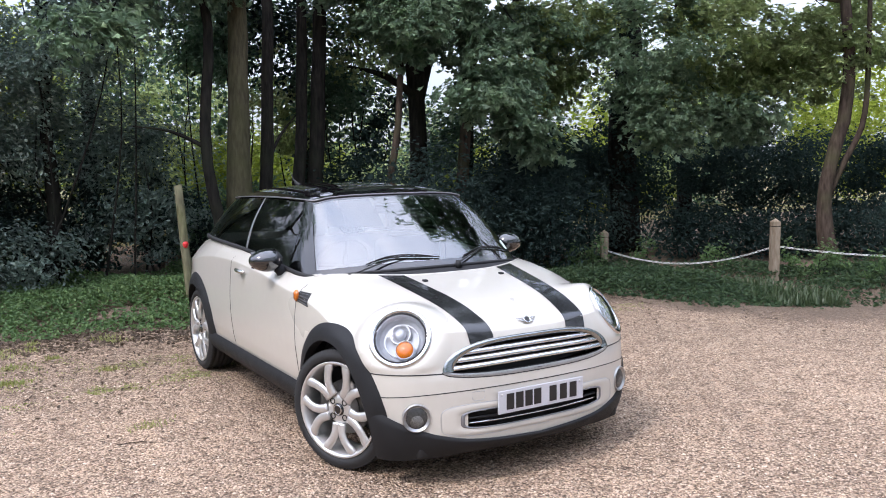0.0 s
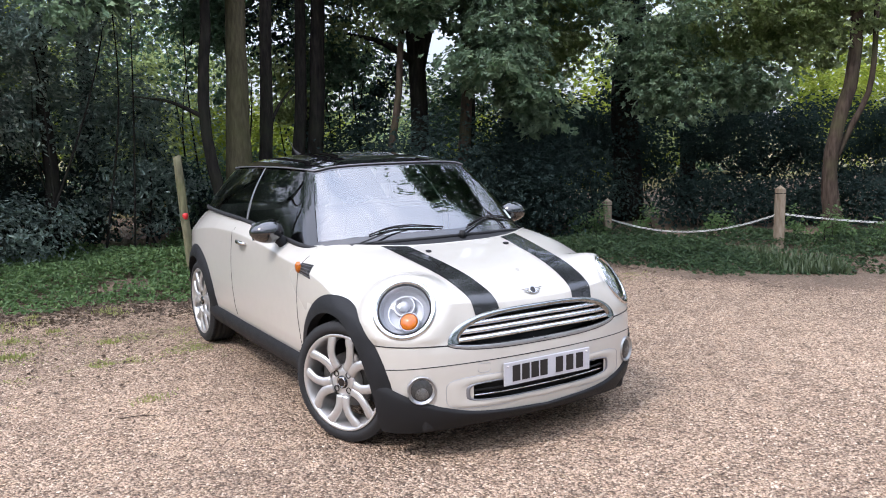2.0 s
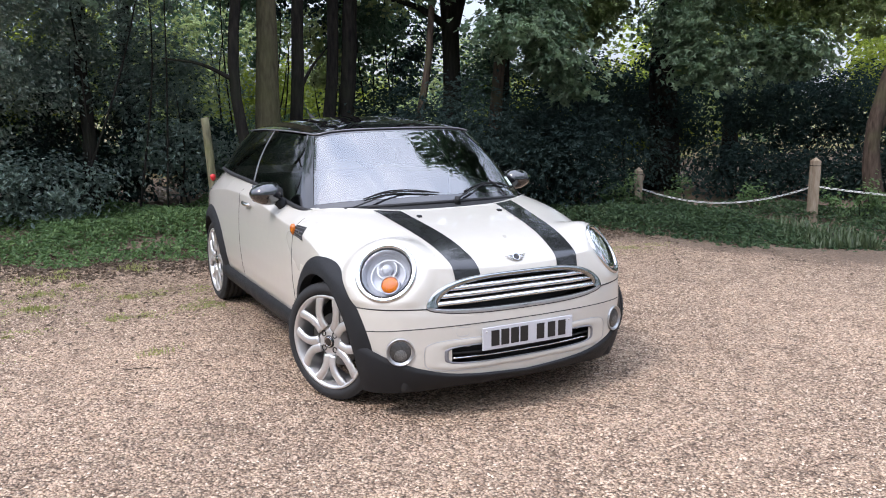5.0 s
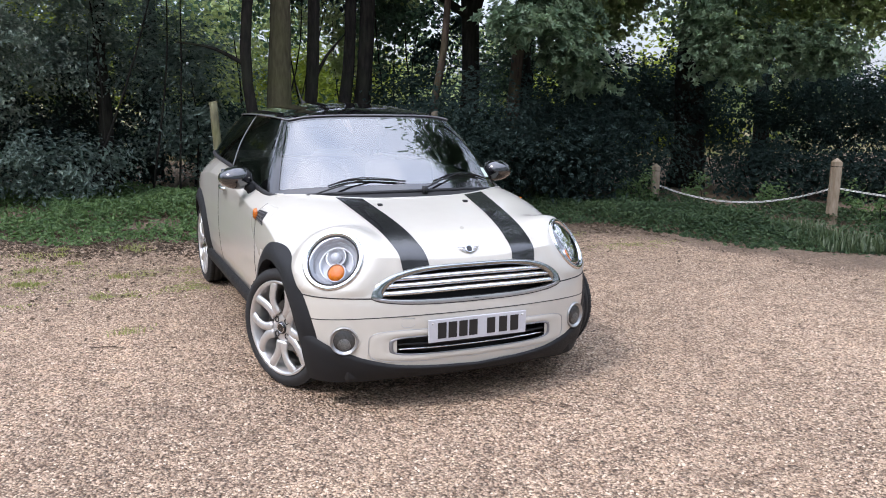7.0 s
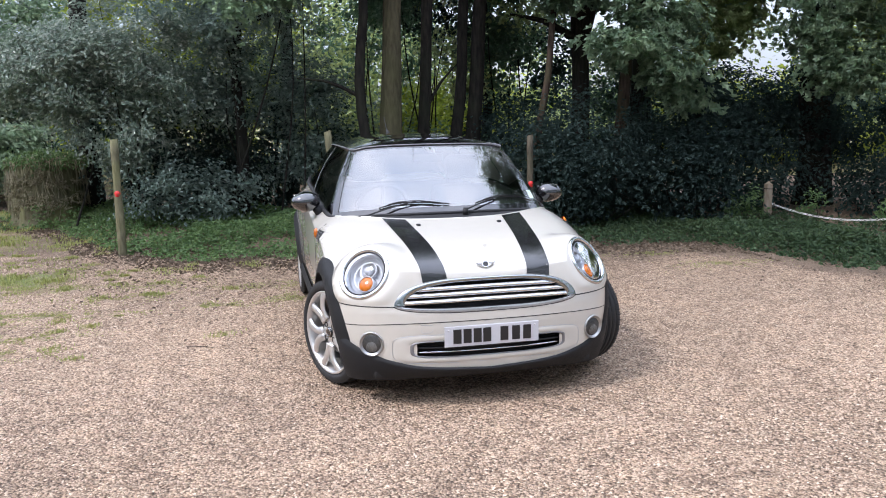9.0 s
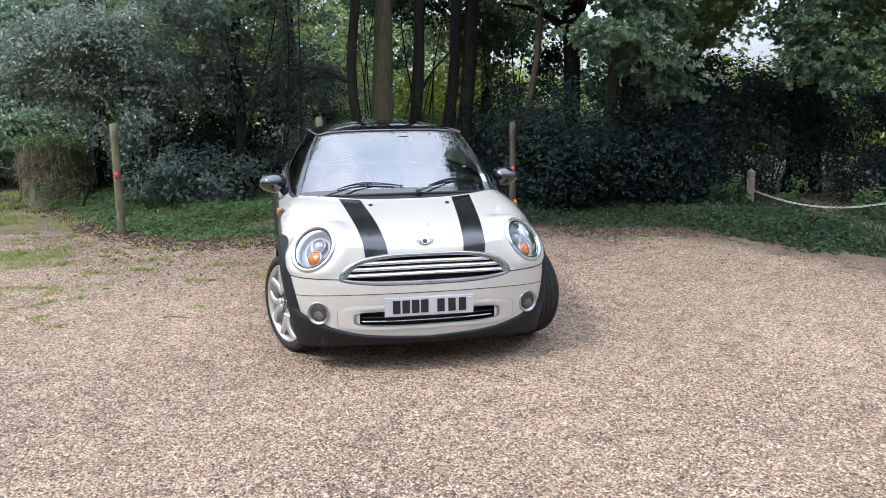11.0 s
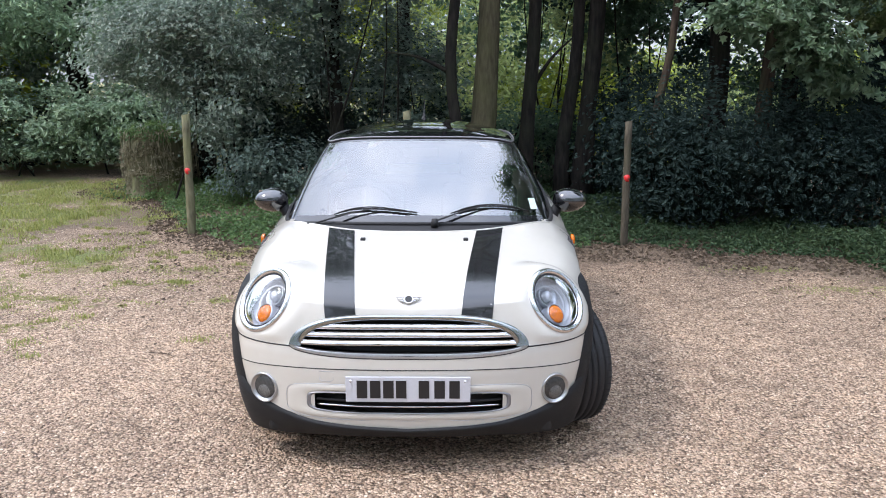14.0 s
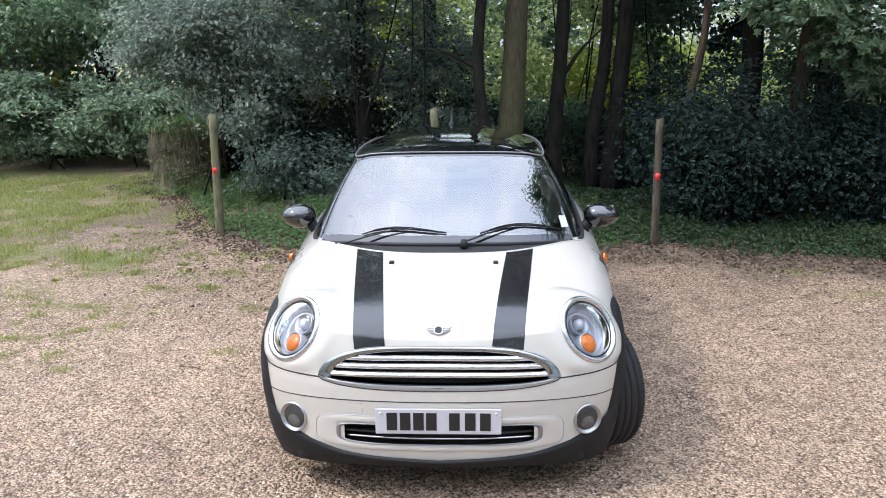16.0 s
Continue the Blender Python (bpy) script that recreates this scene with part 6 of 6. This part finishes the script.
def tuft_place(r):
    """Small single tufts scattered over the worn side of the yard."""
    k = int(r.integers(0, len(TUFTS)))
    a, b, c = TUFTS[k]
    return (a + r.normal(0, c), b + r.normal(0, c * 0.8), 0.5 + 0.5 * r.random())


r_tuft = random.Random(91)
TUFTS = []
while len(TUFTS) < 90:
    x_, y_ = r_tuft.uniform(-4.6, -0.9), r_tuft.uniform(0.6, 5.6)
    if y_ < edge_y(x_) - 0.3 and r_tuft.random() < min(1, 0.12 + 0.3 * max(0, -1.4 - x_) + 0.12 * max(0, y_ - 2)):
        TUFTS.append((x_, y_, r_tuft.uniform(0.02, 0.075)))
blades("grass_tufts", "small ragged grass tufts scattered on the gravel", 9000, tuft_place, (0.015, 0.05), 604, width=0.0035)
blades("verge_grass", "long grass along the chain fence", 5000, fence_place, (0.05, 0.24), 603, "verge", width=0.007)

# ---- posts, chain and loose stones ----
def round_post(label, x, y, top, lean=(0, 0), r=0.044, mark=0.71, wood="post"):
    g = ground_z(x, y)
    ob = thing("post", label, "post", Matrix.Translation((x, y, g - 0.1)), "round posts of the parking bays")
    h = top - g + 0.1
    pts = [(lean[0] * k / 8, lean[1] * k / 8, h * k / 8) for k in range(9)]
    v, f = tube(pts, [r * 1.05] * 4 + [r] * 5, 20, up=(0, 1, 0))
    v = [q + Vector((noise.noise(q * 9), noise.noise(q * 9 + Vector((3, 0, 0))), 0)) * 0.006 for q in v]
    v = [q + Vector((0, 0, 0.008 * (q.x / r) if q.z > h - 0.03 else 0)) for q in v]
    part("pole", to_mesh("pole", v, f), wood, ob)
    zm = mark - g + 0.1
    c = Vector((lean[0] * zm / h, lean[1] * zm / h - r - 0.004, zm))
    bend = lambda q: r - math.sqrt(max(0, r * r - q * q))
    blob = [c + Vector((0.030 * math.cos(a) * (1 + 0.12 * math.sin(3 * a)), bend(0.030 * math.cos(a)), 0.036 * math.sin(a))) for a in [2 * math.pi * k / 20 for k in range(20)]]
    back = [q + Vector((0, 0.014, 0)) for q in blob]
    part("red_mark", to_mesh("red_mark", [c] + blob + back, [(0, k + 1, (k + 1) % 20 + 1) for k in range(20)] + [(k + 1, k + 21, (k + 1) % 20 + 21, (k + 1) % 20 + 1) for k in range(20)]), "red", ob, "round red painted mark")
    return ob


round_post("round weathered timber post with a red mark, standing in ivy", -2.67, 4.95, 1.31, (0.0, 0.02))
round_post("leaning round timber post with a red mark behind the car", -0.22, 5.12, 1.36, (-0.09, 0.03))
round_post("slim round timber post with a red mark, in shade", 1.94, 4.32, 1.27, (0.0, 0.02), 0.037, wood="post_shaded")


def square_post(label, x, y, top):
    g = ground_z(x, y)
    ob = thing("fence_post", label, "post", Matrix.Translation((x, y, g - 0.1)) @ Matrix.Rotation(radians(-28), 4, "Z"), "square posts of the chain fence")
    h = top - g + 0.1
    b = bmesh.new()
    bmesh.ops.create_cube(b, size=1)
    for v in b.verts:
        v.co = Vector((v.co.x * 0.10, v.co.y * 0.10, (v.co.z + 0.5) * (h - 0.045)))
    tip = [f for f in b.faces if f.normal.z > 0.9][0]
    r_ = bmesh.ops.inset_region(b, faces=[tip], thickness=0.004)
    bmesh.ops.poke(b, faces=[tip], offset=0.045)
    bmesh.ops.bevel(b, geom=[e for e in b.edges if abs(e.verts[0].co.x - e.verts[1].co.x) < 1e-4 and abs(e.verts[0].co.y - e.verts[1].co.y) < 1e-4], offset=0.006, segments=2, affect="EDGES")
    part("shaft", b, "chainpost", ob)
    part("groove", to_mesh("groove", *box(-0.0506, -0.0506, h - 0.105, 0.0506, 0.0506, h - 0.097)), "bark_dark", ob)
    return ob


CP = [(5.45, 4.86, 0.58), (6.4, 2.8, 0.80), (7.3, 0.6, 0.80)]
for x, y, t_ in CP:
    square_post("square timber fence post with a pointed top, carrying a chain", x, y, t_)
link = to_mesh("link", *tube([(0.0115 * math.cos(a) + (0.011 if math.cos(a) > 0 else -0.011), 0.0105 * math.sin(a), 0) for a in [2 * math.pi * k / 14 for k in range(14)]], 0.0034, 5, True))
link.materials.append(M["chain"])
for (x0, y0, t0), (x1, y1, t1), sag in ((CP[0], CP[1], 0.21), (CP[1], CP[2], 0.06)):
    a, b = Vector((x0, y0, t0 - (0.28 if t0 < 0.7 else 0.35))), Vector((x1, y1, t1 - 0.35))
    ch = thing("fence_chain", "galvanised chain sagging between two timber posts", "chain", Matrix.Translation(a), "chains of the fence")
    at_ = lambda t: (b - a) * t + Vector((0, 0, -4 * sag * t * (1 - t)))
    n = int((b - a).length / 0.036)
    for k in range(n):
        p, d = at_((k + 0.5) / n), (at_((k + 1) / n) - at_(k / n))
        ob = part("link", link, None, ch)
        ob.matrix_basis = Matrix.Translation(p) @ d.to_track_quat("X", "Z").to_matrix().to_4x4() @ Matrix.Rotation(math.pi / 2 * (k % 2) + 0.5, 4, "X")


def loose_stones(n, seed):
    """Pebbles lying on the gravel, thickest near the car's front."""
    r = np.random.default_rng(seed)
    x = r.uniform(-4.4, 4.8, n)
    y = -3.1 + 8.4 * r.random(n) ** 1.5
    tail = r.random(n) < 0.12
    y[tail] = -3.1 - r.exponential(0.7, tail.sum())
    clear = np.array([moss_at(a, b) < 0.35 and b < edge_y(a) - 0.9 - 1.6 * r.random() for a, b in zip(x, y)])
    x, y = x[clear], y[clear]
    n = len(x)
    ang = r.random(n) * 2 * math.pi
    s = 0.0030 + 0.0046 * r.random(n) ** 1.7
    turn = np.arange(5) * 2 * math.pi / 5
    base = np.concatenate([np.stack([np.cos(turn), np.sin(turn), np.full(5, -0.3)], 1), [[0, 0, 0.75]]])
    jit = 1 + r.uniform(-0.3, 0.3, (n, 6, 1))
    v = base[None] * jit * s[:, None, None] * np.stack([np.full(n, 1.3), np.full(n, 0.85), np.full(n, 0.9)], 1)[:, None]
    v[:, 5, :2] += r.uniform(-0.4, 0.4, (n, 2)) * s[:, None]
    c, q = np.cos(ang)[:, None], np.sin(ang)[:, None]
    out = np.empty_like(v)
    out[..., 0], out[..., 1], out[..., 2] = v[..., 0] * c - v[..., 1] * q, v[..., 0] * q + v[..., 1] * c, v[..., 2]
    z = np.array([ground_z(a, b) for a, b in zip(x, y)])
    out += np.stack([x, y, z + s * 0.3], 1)[:, None]
    f = np.array([(k, (k + 1) % 5, 5) for k in range(5)])
    tri = (np.arange(n)[:, None, None] * 6 + f[None]).reshape(-1)
    me = bpy.data.meshes.new("loose_gravel")
    me.vertices.add(6 * n)
    me.vertices.foreach_set("co", out.ravel())
    me.loops.add(15 * n)
    me.loops.foreach_set("vertex_index", tri.astype(np.int32))
    me.polygons.add(5 * n)
    me.polygons.foreach_set("loop_start", np.arange(0, 15 * n, 3, dtype=np.int32))
    me.update(calc_edges=True)
    tagged(part("loose_gravel", me, "pebble"), "loose buff and pink pea gravel pebbles", "gravel", kind="stuff")


def pebble_mat():
    m, nt, p, ln = node_mat("pebbles")
    g = add(nt, "NewGeometry")
    r = ramp(nt, [(0.0, (0.128, 0.0895, 0.0599)), (0.3, (0.315, 0.219, 0.15)), (0.6, (0.463, 0.338, 0.242)), (0.85, (0.561, 0.432, 0.319)), (1.0, (0.64, 0.527, 0.405))])
    ln.new(g.outputs["Random Per Island"], r.inputs[0]), ln.new(r.outputs[0], p.inputs["Base Color"])
    p.inputs["Roughness"].default_value = 0.75
    return m


M["pebble"] = pebble_mat()
loose_stones(125000, 701)


def twig(a, b, r0, seed):
    r = random.Random(seed)
    a, b = Vector((*a, ground_z(*a) + r0)), Vector((*b, ground_z(*b) + r0))
    ob = thing("twig", "dry brown twig lying on the gravel", "twig", Matrix.Translation(a), "fallen twigs")
    pts = [(b - a) * t + Vector((r.uniform(-.012, .012), r.uniform(-.012, .012), 0.006 * math.sin(math.pi * t))) for t in (0, 0.3, 0.65, 1)]
    part("stick", to_mesh("stick", *tube(spline(pts, 14), [r0 * (1 - 0.5 * k / 13) for k in range(14)], 6)), "bark_red", ob)
    m_ = pts[2]
    part("side_shoot", to_mesh("side_shoot", *tube(spline([m_, m_ + Vector((0.03, 0.04, 0.008)), m_ + Vector((0.05, 0.085, 0.004))], 8), [r0 * 0.5] * 8, 5)), "bark_red", ob)


TWIGS = [((-2.45, 4.97), (-2.2, 4.75)), ((-1.69, 0.97), (-1.5, 0.89))]
for k, (a, b) in enumerate(TWIGS):
    twig(a, b, 0.0035, 800 + k)
